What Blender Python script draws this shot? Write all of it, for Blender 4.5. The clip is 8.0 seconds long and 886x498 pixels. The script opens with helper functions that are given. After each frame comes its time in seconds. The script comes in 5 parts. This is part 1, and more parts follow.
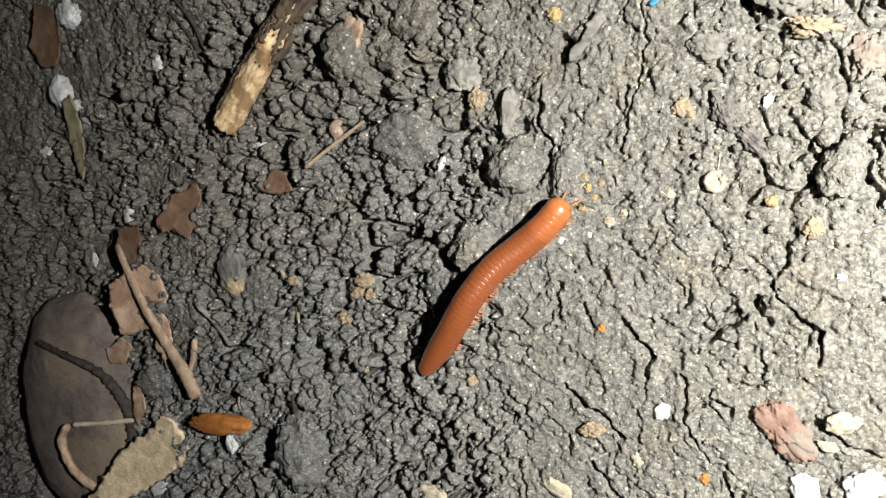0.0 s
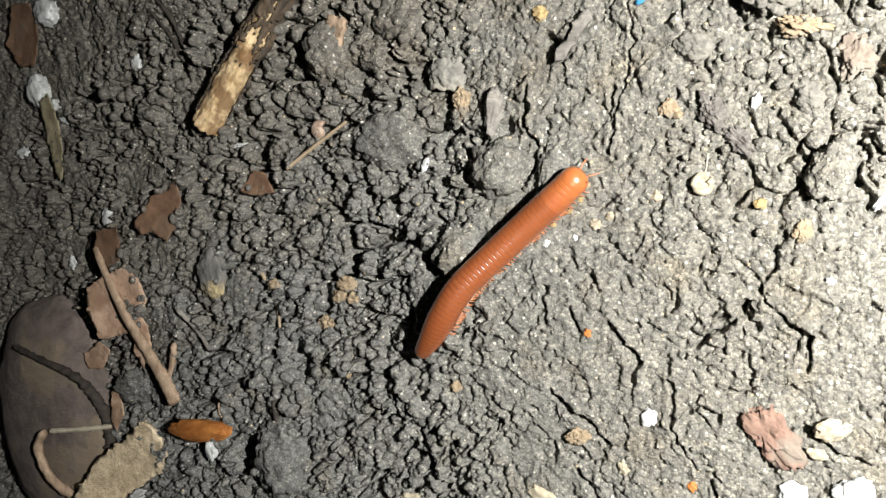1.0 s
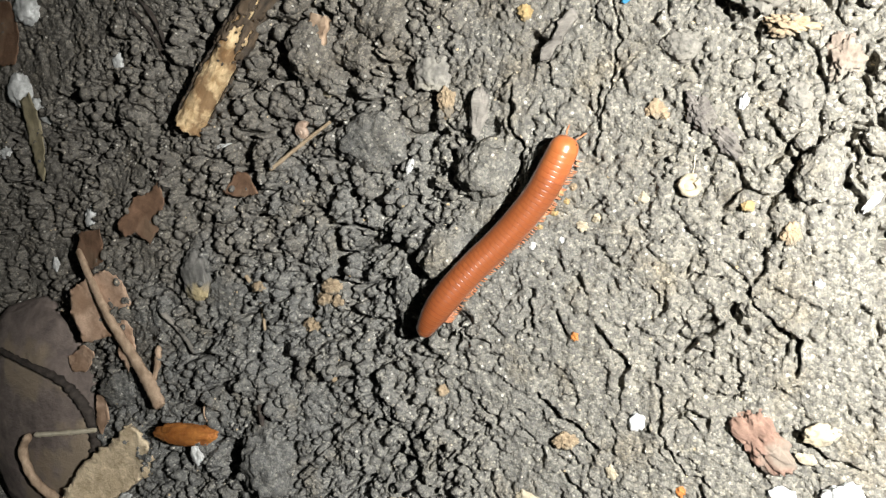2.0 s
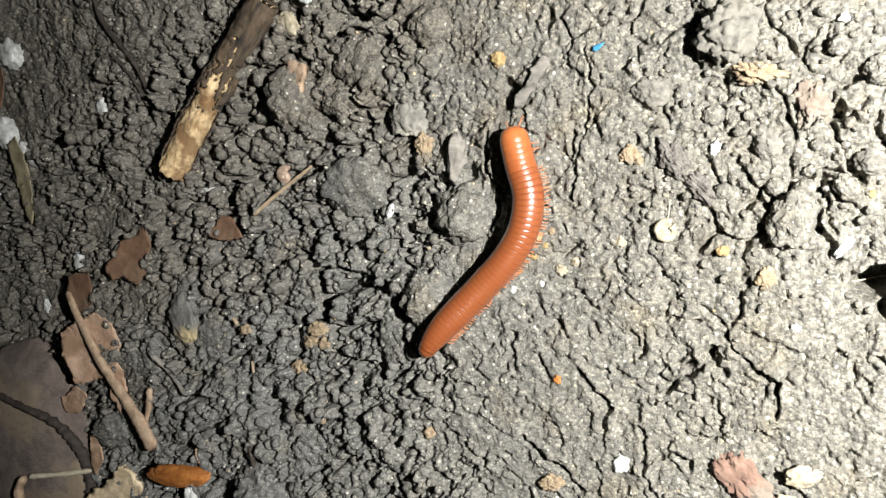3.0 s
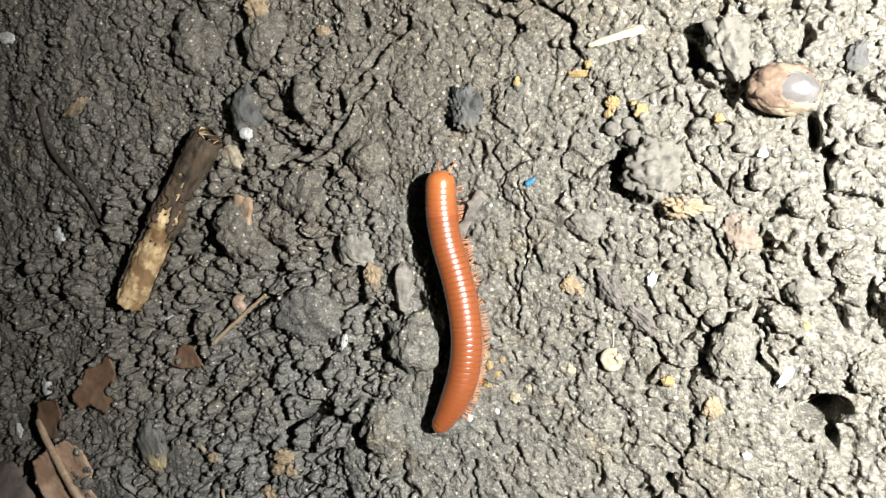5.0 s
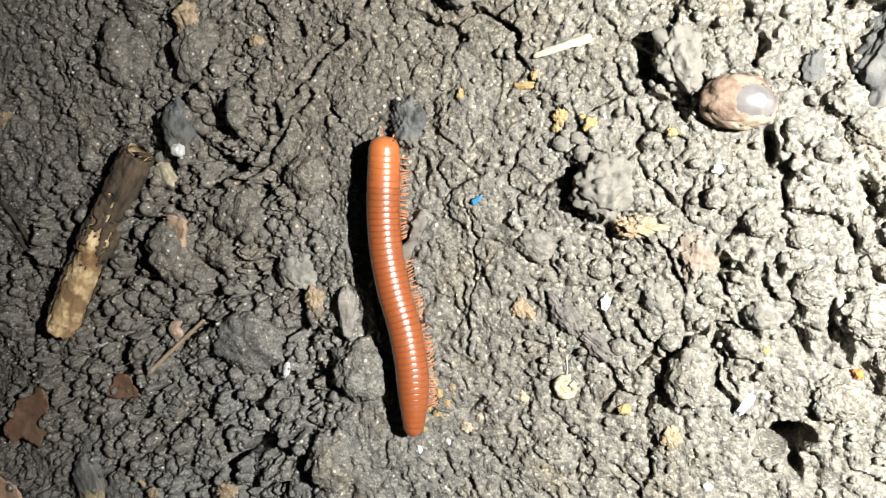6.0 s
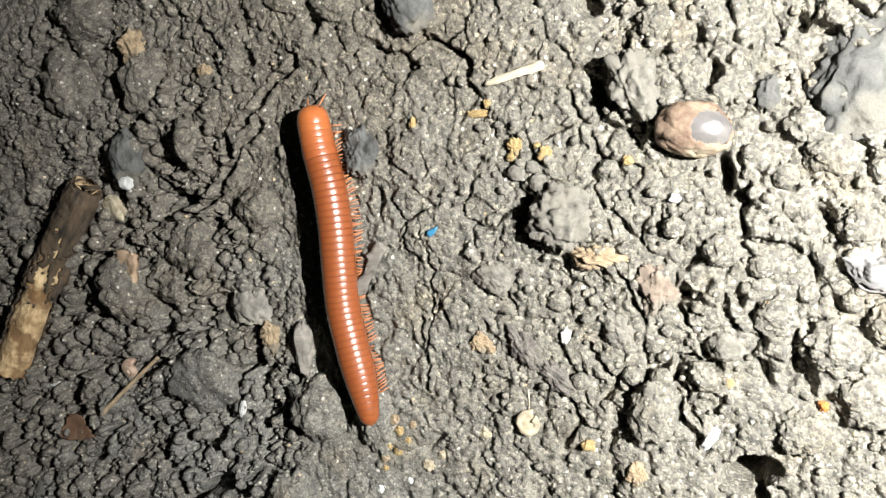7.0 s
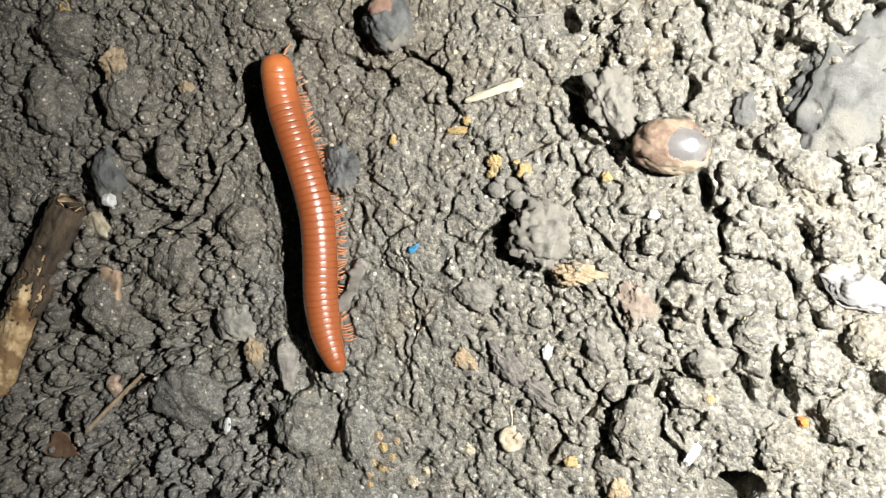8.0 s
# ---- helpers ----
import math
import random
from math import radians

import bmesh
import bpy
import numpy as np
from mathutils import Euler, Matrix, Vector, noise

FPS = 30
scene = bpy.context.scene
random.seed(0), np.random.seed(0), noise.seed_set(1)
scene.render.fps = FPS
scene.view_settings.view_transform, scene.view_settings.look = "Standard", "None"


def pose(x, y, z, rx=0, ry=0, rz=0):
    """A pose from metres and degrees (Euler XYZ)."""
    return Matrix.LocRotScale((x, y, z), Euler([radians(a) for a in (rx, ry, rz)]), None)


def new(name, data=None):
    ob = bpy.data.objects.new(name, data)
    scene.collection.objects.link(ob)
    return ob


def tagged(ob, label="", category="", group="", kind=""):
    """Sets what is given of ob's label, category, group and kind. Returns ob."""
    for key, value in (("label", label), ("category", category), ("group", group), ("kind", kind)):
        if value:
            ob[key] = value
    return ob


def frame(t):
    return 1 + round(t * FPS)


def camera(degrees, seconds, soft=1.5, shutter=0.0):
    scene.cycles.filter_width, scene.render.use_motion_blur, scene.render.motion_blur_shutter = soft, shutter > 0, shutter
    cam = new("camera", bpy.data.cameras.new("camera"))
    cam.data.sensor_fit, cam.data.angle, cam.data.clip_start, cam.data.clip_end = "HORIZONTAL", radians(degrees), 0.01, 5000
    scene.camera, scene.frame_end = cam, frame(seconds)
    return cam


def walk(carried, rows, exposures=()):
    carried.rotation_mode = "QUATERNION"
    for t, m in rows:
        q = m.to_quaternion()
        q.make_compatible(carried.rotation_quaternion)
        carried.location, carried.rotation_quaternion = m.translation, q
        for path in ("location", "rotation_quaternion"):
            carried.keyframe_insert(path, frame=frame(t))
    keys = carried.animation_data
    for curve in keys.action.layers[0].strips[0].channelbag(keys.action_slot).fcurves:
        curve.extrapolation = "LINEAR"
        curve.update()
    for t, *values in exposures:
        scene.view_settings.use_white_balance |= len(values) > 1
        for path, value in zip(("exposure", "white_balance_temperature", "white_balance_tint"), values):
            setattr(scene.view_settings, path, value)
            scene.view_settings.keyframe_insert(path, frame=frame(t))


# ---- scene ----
# Millimetres are used for plan numbers below; MM turns them into metres.
MM = 0.001

# ---- camera ----
cam = camera(60.0, 8.0, soft=1.3)
PATH = [
    (0.0, 77.58, -21.60, 134.69, -7.31, 31.93, -3.88),
    (0.5, 77.17, -21.65, 133.49, -7.24, 31.60, -3.80),
    (1.0, 76.81, -22.03, 131.60, -6.92, 31.09, -3.63),
    (1.5, 76.52, -21.95, 129.90, -7.14, 30.70, -3.60),
    (3.0, 80.81, -13.29, 126.63, -8.15, 30.44, -5.82),
    (3.5, 83.23, -7.50, 125.10, -8.34, 30.25, -7.37),
    (4.0, 86.52, -1.77, 123.93, -8.28, 30.12, -8.83),
    (4.5, 89.44, 1.89, 123.20, -8.08, 30.17, -9.92),
    (6.0, 89.92, 6.64, 110.99, -8.75, 27.10, -11.52),
    (6.5, 90.21, 7.62, 108.16, -8.66, 26.23, -12.07),
    (7.0, 91.92, 8.94, 105.54, -8.40, 25.43, -12.72),
    (7.5, 94.45, 10.02, 105.03, -7.99, 25.20, -13.23),
    (8.0, 94.10, 10.21, 104.39, -8.20, 25.05, -13.15),
]
walk(cam, [(t, pose(x * MM, y * MM, z * MM, rx, ry, rz)) for t, x, y, z, rx, ry, rz in PATH],
     exposures=[(0.0, 0.0), (1.5, 0.05), (3.5, 0.14), (4.7, 0.13), (6.0, 0.1), (7.0, 0.03), (8.0, -0.02)])

# ---- night sky: almost no light of its own ----
world = bpy.data.worlds.new("night")
scene.world = world
world.use_nodes = True
world.node_tree.nodes["Background"].inputs["Color"].default_value = (0.75, 0.95, 0.85, 1)
world.node_tree.nodes["Background"].inputs["Strength"].default_value = 0.006

LED_STRENGTH = 70500.0          # the one light: a small white lamp carried beside the lens
LED_AIM = (-4.0, -38.0)         # degrees by which it is turned off the lens axis
LED_OFFSET = (68.0, 13.0, 48.0)   # mm to the right of, above and behind the lens


# ---- materials ----
def material(name, rough=0.8, spec=0.5, metal=0.0):
    m = bpy.data.materials.new(name)
    m.use_nodes = True
    b = m.node_tree.nodes["Principled BSDF"]
    b.inputs["Roughness"].default_value = rough
    b.inputs["Specular IOR Level"].default_value = spec
    b.inputs["Metallic"].default_value = metal
    return m, m.node_tree.nodes, m.node_tree.links, b


def coords(n, kind="Object"):
    return n.new("ShaderNodeTexCoord").outputs[kind]


def noise_tex(n, l, vec, scale, detail=4.0, rough=0.55, warp=0.0):
    t = n.new("ShaderNodeTexNoise")
    t.inputs["Scale"].default_value = scale
    t.inputs["Detail"].default_value = detail
    t.inputs["Roughness"].default_value = rough
    t.inputs["Distortion"].default_value = warp
    l.new(vec, t.inputs["Vector"])
    return t.outputs["Fac"]


def ramp(n, l, fac, stops):
    r = n.new("ShaderNodeValToRGB")
    e = r.color_ramp.elements
    while len(e) < len(stops):
        e.new(0.5)
    for k, (p, c) in zip(e, stops):
        k.position, k.color = p, (*c, 1)
    l.new(fac, r.inputs["Fac"])
    return r.outputs["Color"]


def mix(n, l, fac, a, b, kind="MIX"):
    x = n.new("ShaderNodeMix")
    x.data_type, x.blend_type = "RGBA", kind
    for s, v in ((x.inputs["Factor"], fac), (x.inputs["A"], a), (x.inputs["B"], b)):
        if isinstance(v, (int, float)):
            s.default_value = v
        elif isinstance(v, tuple):
            s.default_value = (*v, 1)
        else:
            l.new(v, s)
    return x.outputs["Result"]


def bump(n, l, bsdf, fac, strength, dist, prior=None):
    b = n.new("ShaderNodeBump")
    b.inputs["Strength"].default_value, b.inputs["Distance"].default_value = strength, dist
    l.new(fac, b.inputs["Height"])
    if prior:
        l.new(prior, b.inputs["Normal"])
    l.new(b.outputs["Normal"], bsdf.inputs["Normal"])
    return b.outputs["Normal"]


def soil_material(name):
    """Dark humus that turns to dusty grey-brown loam by plan and patchy noise; the plan part also paints in lamp
    falloff.
    """
    m, n, l, b = material(name, 0.6, 0.6)
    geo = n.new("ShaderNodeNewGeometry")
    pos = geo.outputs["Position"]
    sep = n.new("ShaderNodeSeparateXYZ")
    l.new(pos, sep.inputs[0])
    # darker towards -x: soil kind plus some of the lamp's falloff put in colour
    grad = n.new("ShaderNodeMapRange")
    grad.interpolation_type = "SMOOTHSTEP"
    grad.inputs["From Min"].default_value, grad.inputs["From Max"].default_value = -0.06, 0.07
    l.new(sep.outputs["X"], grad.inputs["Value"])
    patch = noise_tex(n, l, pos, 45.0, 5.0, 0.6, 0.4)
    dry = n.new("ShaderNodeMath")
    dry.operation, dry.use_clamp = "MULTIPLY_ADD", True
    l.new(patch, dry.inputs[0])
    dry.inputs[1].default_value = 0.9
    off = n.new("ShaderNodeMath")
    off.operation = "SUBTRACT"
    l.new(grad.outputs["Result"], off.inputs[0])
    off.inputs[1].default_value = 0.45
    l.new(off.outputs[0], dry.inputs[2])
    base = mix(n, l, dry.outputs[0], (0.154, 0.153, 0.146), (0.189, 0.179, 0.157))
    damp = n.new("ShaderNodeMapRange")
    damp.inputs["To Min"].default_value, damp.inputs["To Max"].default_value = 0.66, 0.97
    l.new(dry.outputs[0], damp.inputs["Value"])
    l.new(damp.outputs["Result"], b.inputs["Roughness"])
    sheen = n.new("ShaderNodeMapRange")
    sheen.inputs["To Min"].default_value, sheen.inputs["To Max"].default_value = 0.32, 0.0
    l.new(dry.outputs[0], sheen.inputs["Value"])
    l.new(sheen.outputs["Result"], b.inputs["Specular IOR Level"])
    brown = ramp(n, l, noise_tex(n, l, pos, 90.0, 5.0, 0.6), [(0.54, (1, 1, 1)), (0.76, (1.0, 0.90, 0.76))])
    base = mix(n, l, 0.8, base, brown, "MULTIPLY")
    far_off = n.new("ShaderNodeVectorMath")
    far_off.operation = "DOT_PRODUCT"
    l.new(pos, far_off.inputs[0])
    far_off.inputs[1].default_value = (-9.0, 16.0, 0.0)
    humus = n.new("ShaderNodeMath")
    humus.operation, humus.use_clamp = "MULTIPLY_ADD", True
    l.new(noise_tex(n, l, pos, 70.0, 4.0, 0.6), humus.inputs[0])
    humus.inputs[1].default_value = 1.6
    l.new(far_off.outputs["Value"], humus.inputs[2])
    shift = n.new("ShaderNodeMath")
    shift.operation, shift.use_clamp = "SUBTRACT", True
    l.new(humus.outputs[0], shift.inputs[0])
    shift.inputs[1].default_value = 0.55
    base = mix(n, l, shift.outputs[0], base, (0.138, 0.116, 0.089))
    fine = ramp(n, l, noise_tex(n, l, pos, 800.0, 5.0, 0.75), [(0.28, (0.72, 0.72, 0.72)), (0.72, (1.25, 1.245, 1.23))])
    base = mix(n, l, 1.0, base, fine, "MULTIPLY")
    grit = n.new("ShaderNodeTexVoronoi")
    grit.inputs["Scale"].default_value = 2300.0
    l.new(pos, grit.inputs["Vector"])
    tone = n.new("ShaderNodeSeparateColor")
    l.new(grit.outputs["Color"], tone.inputs[0])
    base = mix(n, l, 1.0, base, ramp(n, l, tone.outputs[0], [(0.0, (0.6, 0.6, 0.61)), (0.55, (0.98, 0.97, 0.95)), (0.88, (1.2, 1.18, 1.12)), (1.0, (1.85, 1.8, 1.66))]), "MULTIPLY")
    # pale mineral grains
    v = n.new("ShaderNodeTexVoronoi")
    v.inputs["Scale"].default_value = 1100.0
    l.new(pos, v.inputs["Vector"])
    bright = n.new("ShaderNodeSeparateColor")
    l.new(v.outputs["Color"], bright.inputs[0])
    pick = n.new("ShaderNodeMath")
    pick.operation = "GREATER_THAN"
    pick.inputs[1].default_value = 0.94
    l.new(bright.outputs[0], pick.inputs[0])
    near = n.new("ShaderNodeMath")
    near.operation = "LESS_THAN"
    near.inputs[1].default_value = 0.33
    l.new(v.outputs["Distance"], near.inputs[0])
    both = n.new("ShaderNodeMath")
    both.operation = "MULTIPLY"
    l.new(pick.outputs[0], both.inputs[0])
    l.new(near.outputs[0], both.inputs[1])
    tint = ramp(n, l, bright.outputs[1], [(0.0, (0.34, 0.33, 0.30)), (0.75, (0.52, 0.49, 0.43)), (1.0, (0.46, 0.34, 0.18))])
    base = mix(n, l, both.outputs[0], base, tint)
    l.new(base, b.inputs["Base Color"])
    first = bump(n, l, b, noise_tex(n, l, pos, 2300.0, 3.0, 0.65), 0.4, 0.0003)
    flip = n.new("ShaderNodeMath")
    flip.operation = "SUBTRACT"
    flip.inputs[0].default_value = 1.0
    l.new(grit.outputs["Distance"], flip.inputs[1])
    bump(n, l, b, flip.outputs[0], 0.6, 0.0003, first)
    return m


def mottled(name, dark, light, scale=300.0, rough=0.8, spec=0.4, relief=0.0002, grain=None, spots=None):
    """A surface of two tones with fine grain; grain stretches it along one axis; spots: a third, patchy tone."""
    m, n, l, b = material(name, rough, spec)
    vec = coords(n)
    if grain:
        mp = n.new("ShaderNodeMapping")
        mp.inputs["Scale"].default_value = grain
        l.new(vec, mp.inputs["Vector"])
        vec = mp.outputs["Vector"]
    f = noise_tex(n, l, vec, scale, 6.0, 0.65, 0.3)
    col = ramp(n, l, f, [(0.32, dark), (0.68, light)])
    if spots:
        s = ramp(n, l, noise_tex(n, l, coords(n), scale * 0.35, 4.0), [(0.53, (0, 0, 0)), (0.62, (0.85, 0.85, 0.85))])
        col = mix(n, l, s, col, spots)
    l.new(col, b.inputs["Base Color"])
    bump(n, l, b, noise_tex(n, l, vec, scale * 3, 5.0, 0.7), 0.5, relief)
    return m


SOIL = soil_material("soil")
BARK = mottled("dark_bark", (0.016, 0.013, 0.010), (0.15, 0.105, 0.066), 480, 0.75, grain=(0.3, 1, 1), relief=0.0012, spots=(0.075, 0.062, 0.05))
WOOD = mottled("bare_wood", (0.34, 0.19, 0.075), (0.92, 0.71, 0.42), 420, 0.85, grain=(0.6, 1, 1), relief=0.0022, spots=(0.21, 0.115, 0.05))
GREY_WOOD = mottled("grey_wood", (0.10, 0.09, 0.08), (0.29, 0.265, 0.23), 420, 0.9, grain=(0.3, 1, 1), relief=0.0006)
STRAW = mottled("straw", (0.21, 0.15, 0.09), (0.44, 0.35, 0.24), 600, 0.6, grain=(0.25, 0.25, 1), relief=0.0003)
PALE_STRAW = mottled("pale_straw", (0.36, 0.31, 0.22), (0.62, 0.56, 0.44), 600, 0.6, grain=(0.25, 1, 1), relief=0.0003)
TWIG = mottled("twig_bark", (0.22, 0.145, 0.09), (0.55, 0.40, 0.28), 480, 0.75, grain=(0.5, 0.5, 1), relief=0.0008)
DARK_TWIG = mottled("dark_twig", (0.02, 0.016, 0.013), (0.07, 0.055, 0.045), 420, 0.85, grain=(1, 1, 0.3))
LEAF_RED = mottled("leaf_red_brown", (0.105, 0.06, 0.036), (0.25, 0.145, 0.09), 260, 0.65, 0.4, spots=(0.19, 0.125, 0.08), relief=0.0005)
LEAF_TAN = mottled("leaf_tan", (0.36, 0.225, 0.145), (0.66, 0.46, 0.33), 240, 0.7, spots=(0.30, 0.185, 0.115), relief=0.0006)
LEAF_OLIVE = mottled("leaf_olive", (0.17, 0.145, 0.085), (0.38, 0.325, 0.21), 200, 0.65, relief=0.0004)
LEAF_CRUST = mottled("leaf_crusted", (0.42, 0.31, 0.185), (0.88, 0.72, 0.50), 300, 0.9, relief=0.0016, spots=(0.58, 0.45, 0.29))
WHITE = mottled("chalk_white", (0.42, 0.42, 0.40), (0.72, 0.72, 0.70), 420, 0.85, relief=0.0004)
CREAM = mottled("cream", (0.28, 0.235, 0.16), (0.56, 0.49, 0.36), 420, 0.85, relief=0.0006, spots=(0.24, 0.205, 0.15))
TAN = mottled("tan_crumb", (0.20, 0.145, 0.09), (0.40, 0.31, 0.20), 500, 0.9, relief=0.0005, spots=(0.16, 0.14, 0.11))
YELLOW = mottled("ochre_crumb", (0.24, 0.165, 0.07), (0.46, 0.34, 0.16), 500, 0.9, relief=0.0004, spots=(0.2, 0.16, 0.1))
ORANGE = mottled("orange_crumb", (0.34, 0.11, 0.025), (0.52, 0.22, 0.06), 400, 0.75, relief=0.0003)
PINK = mottled("red_brick_grit", (0.15, 0.088, 0.064), (0.28, 0.175, 0.13), 300, 0.9, relief=0.0006, spots=(0.21, 0.175, 0.14))
PINK_CLAY = mottled("pinkish_clay", (0.155, 0.122, 0.096), (0.27, 0.215, 0.17), 400, 0.95, relief=0.0006, spots=(0.2, 0.182, 0.15))
BLUE = mottled("blue_plastic", (0.03, 0.15, 0.28), (0.05, 0.22, 0.36), 500, 0.4)
POD = mottled("pod_skin", (0.25, 0.075, 0.014), (0.48, 0.19, 0.045), 300, 0.6, 0.4, relief=0.0006, spots=(0.36, 0.12, 0.025))
ROCK = mottled("brown_rock", (0.10, 0.08, 0.07), (0.235, 0.185, 0.16), 170, 0.9, relief=0.0011, spots=(0.25, 0.195, 0.135))
GREY_STONE = mottled("grey_stone", (0.09, 0.087, 0.08), (0.22, 0.21, 0.19), 200, 0.85, spots=(0.44, 0.35, 0.19), relief=0.0008)
PALE_STONE = mottled("pale_stone", (0.13, 0.122, 0.11), (0.33, 0.31, 0.265), 260, 0.9, relief=0.0005, spots=(0.42, 0.39, 0.32))
DARK_STONE = mottled("dark_stone", (0.04, 0.041, 0.040), (0.14, 0.14, 0.134), 260, 0.75, relief=0.0006, spots=(0.15, 0.135, 0.11))
BLUE_STONE = mottled("blue_grey_stone", (0.066, 0.066, 0.063), (0.145, 0.141, 0.13), 300, 0.95, relief=0.0014, spots=(0.15, 0.14, 0.119))
KERNEL = mottled("kernel", (0.09, 0.085, 0.085), (0.19, 0.175, 0.165), 260, 0.28, 0.7, relief=0.0001, spots=(0.2, 0.17, 0.15))
HUSK = mottled("husk", (0.13, 0.08, 0.055), (0.33, 0.24, 0.17), 420, 0.7, relief=0.0009, spots=(0.38, 0.31, 0.22))
ROT_WOOD = mottled("rotten_wood", (0.065, 0.057, 0.052), (0.22, 0.198, 0.175), 620, 0.9, grain=(0.3, 1, 1), relief=0.0022, spots=(0.17, 0.153, 0.132))
CLAY = mottled("grey_clay_soil", (0.112, 0.105, 0.091), (0.25, 0.232, 0.197), 750, 0.9, relief=0.0008, spots=(0.19, 0.175, 0.146))
SNAIL = mottled("snail_shell", (0.27, 0.18, 0.125), (0.48, 0.37, 0.29), 330, 0.5)
PALE_GREY = mottled("pale_grey_stone", (0.14, 0.135, 0.132), (0.27, 0.257, 0.245), 260, 0.9, relief=0.0006, spots=(0.23, 0.21, 0.18))


def chitin(name, dark, light, rough=0.32, coat=0.5):
    m, n, l, b = material(name, rough, 0.55)
    f = noise_tex(n, l, coords(n), 420.0, 4.0, 0.6)
    l.new(ramp(n, l, f, [(0.3, dark), (0.7, light)]), b.inputs["Base Color"])
    b.inputs["Coat Weight"].default_value, b.inputs["Coat Roughness"].default_value = coat, 0.3
    b.inputs["Subsurface Weight"].default_value = 0.06
    b.inputs["Subsurface Radius"].default_value = (0.0012, 0.0004, 0.0002)
    bump(n, l, b, noise_tex(n, l, coords(n), 2600.0, 3.0), 0.12, 0.0001)
    return m


RING = chitin("ring_shell", (0.215, 0.056, 0.016), (0.272, 0.078, 0.023), 0.36)
RING_EDGE = chitin("ring_front_band", (0.165, 0.037, 0.011), (0.215, 0.052, 0.016), 0.36)
NECK = [chitin("neck_shell", (0.225 + 0.125 * k, 0.052 + 0.048 * k, 0.017 + 0.01 * k), (0.285 + 0.135 * k, 0.074 + 0.056 * k, 0.025 + 0.01 * k), 0.36) for k in (0.85, 0.62, 0.4, 0.2)]
HEAD = chitin("head_shell", (0.37, 0.105, 0.03), (0.44, 0.135, 0.038))
LIMB = chitin("limb", (0.36, 0.13, 0.055), (0.47, 0.19, 0.08), 0.4, 0.1)
EYE = chitin("eye", (0.012, 0.008, 0.006), (0.02, 0.012, 0.01), 0.2)
CASE, _n, _l, _b = material("lamp_case", 0.5)
_b.inputs["Base Color"].default_value = (0.02, 0.02, 0.02, 1)
GLOW, _n, _l, _b = material("lamp_led", 0.5)
_b.inputs["Base Color"].default_value = (0.8, 0.8, 0.8, 1)
_b.inputs["Emission Color"].default_value = (0.985, 0.99, 0.965, 1)
_b.inputs["Emission Strength"].default_value = LED_STRENGTH


# ---- mesh helpers ----
def mesh_object(name, verts, faces, mat, parent=None, smooth=True):
    me = bpy.data.meshes.new(name)
    me.from_pydata([tuple(v) for v in verts], [], faces)
    me.materials.append(mat)
    me.polygons.foreach_set("use_smooth", [smooth] * len(me.polygons))
    ob = new(name, me)
    if parent:
        ob.parent = parent
    return ob


def part(name, bm, mat, parent, label=""):
    me = bpy.data.meshes.new(name)
    for f in bm.faces:
        f.smooth = True
    bm.to_mesh(me)
    bm.free()
    me.materials.append(mat)
    ob = new(name, me)
    ob.parent = parent
    return tagged(ob, label) if label else ob


# ---- ground ----
TABLES = {}


def hashes(ix, iy, seed):
    """Three random numbers from 0 to 1 for each whole-number cell."""
    if seed not in TABLES:
        TABLES[seed] = np.random.RandomState(seed).rand(3, 65536)
    k = (ix.astype(np.int64) & 255) * 256 + (iy.astype(np.int64) & 255)
    return [t[k] for t in TABLES[seed]]


def smooth_noise(x, y, size, seed, octaves=1):
    """Value noise from -1 to 1."""
    total, amp, norm = 0.0, 1.0, 0.0
    for o in range(octaves):
        u, v = x / size, y / size
        iu, iv = np.floor(u), np.floor(v)
        fu, fv = u - iu, v - iv
        fu, fv = fu * fu * (3 - 2 * fu), fv * fv * (3 - 2 * fv)
        c = [hashes(iu + a, iv + b, seed + 17 * o)[0] for a, b in ((0, 0), (1, 0), (0, 1), (1, 1))]
        total = total + amp * ((c[0] * (1 - fu) + c[1] * fu) * (1 - fv) + (c[2] * (1 - fu) + c[3] * fu) * fv)
        norm, amp, size = norm + amp, amp * 0.5, size * 0.5
    return 2 * total / norm - 1


def grains(x, y, cell, seed, low, high, share=1.0, lift=0.0, squash=0.85):
    """Height of a bed of rounded grains: radii low to high times the cell, a share of the cells filled."""
    best = np.full(x.shape, -1e3)
    iu, iv = np.floor(x / cell), np.floor(y / cell)
    for a in (-1, 0, 1):
        for b in (-1, 0, 1):
            p, q, r = hashes(iu + a, iv + b, seed)
            s, w, _ = hashes(iu + a, iv + b, seed + 101)
            rad = cell * (low + (high - low) * r)
            dx, dy = x - cell * (iu + a + p), y - cell * (iv + b + q)
            turn = w * 6.283
            along, across = dx * np.cos(turn) + dy * np.sin(turn), dy * np.cos(turn) - dx * np.sin(turn)
            d2 = (along * 0.88) ** 2 + (across * 1.12) ** 2
            h = np.sqrt(np.maximum(rad * rad - d2, 0)) * squash - 0.35 * rad + lift * (w - 0.5) * cell
            best = np.maximum(best, np.where((d2 < rad * rad) & (s < share), h, -1e3))
    return best


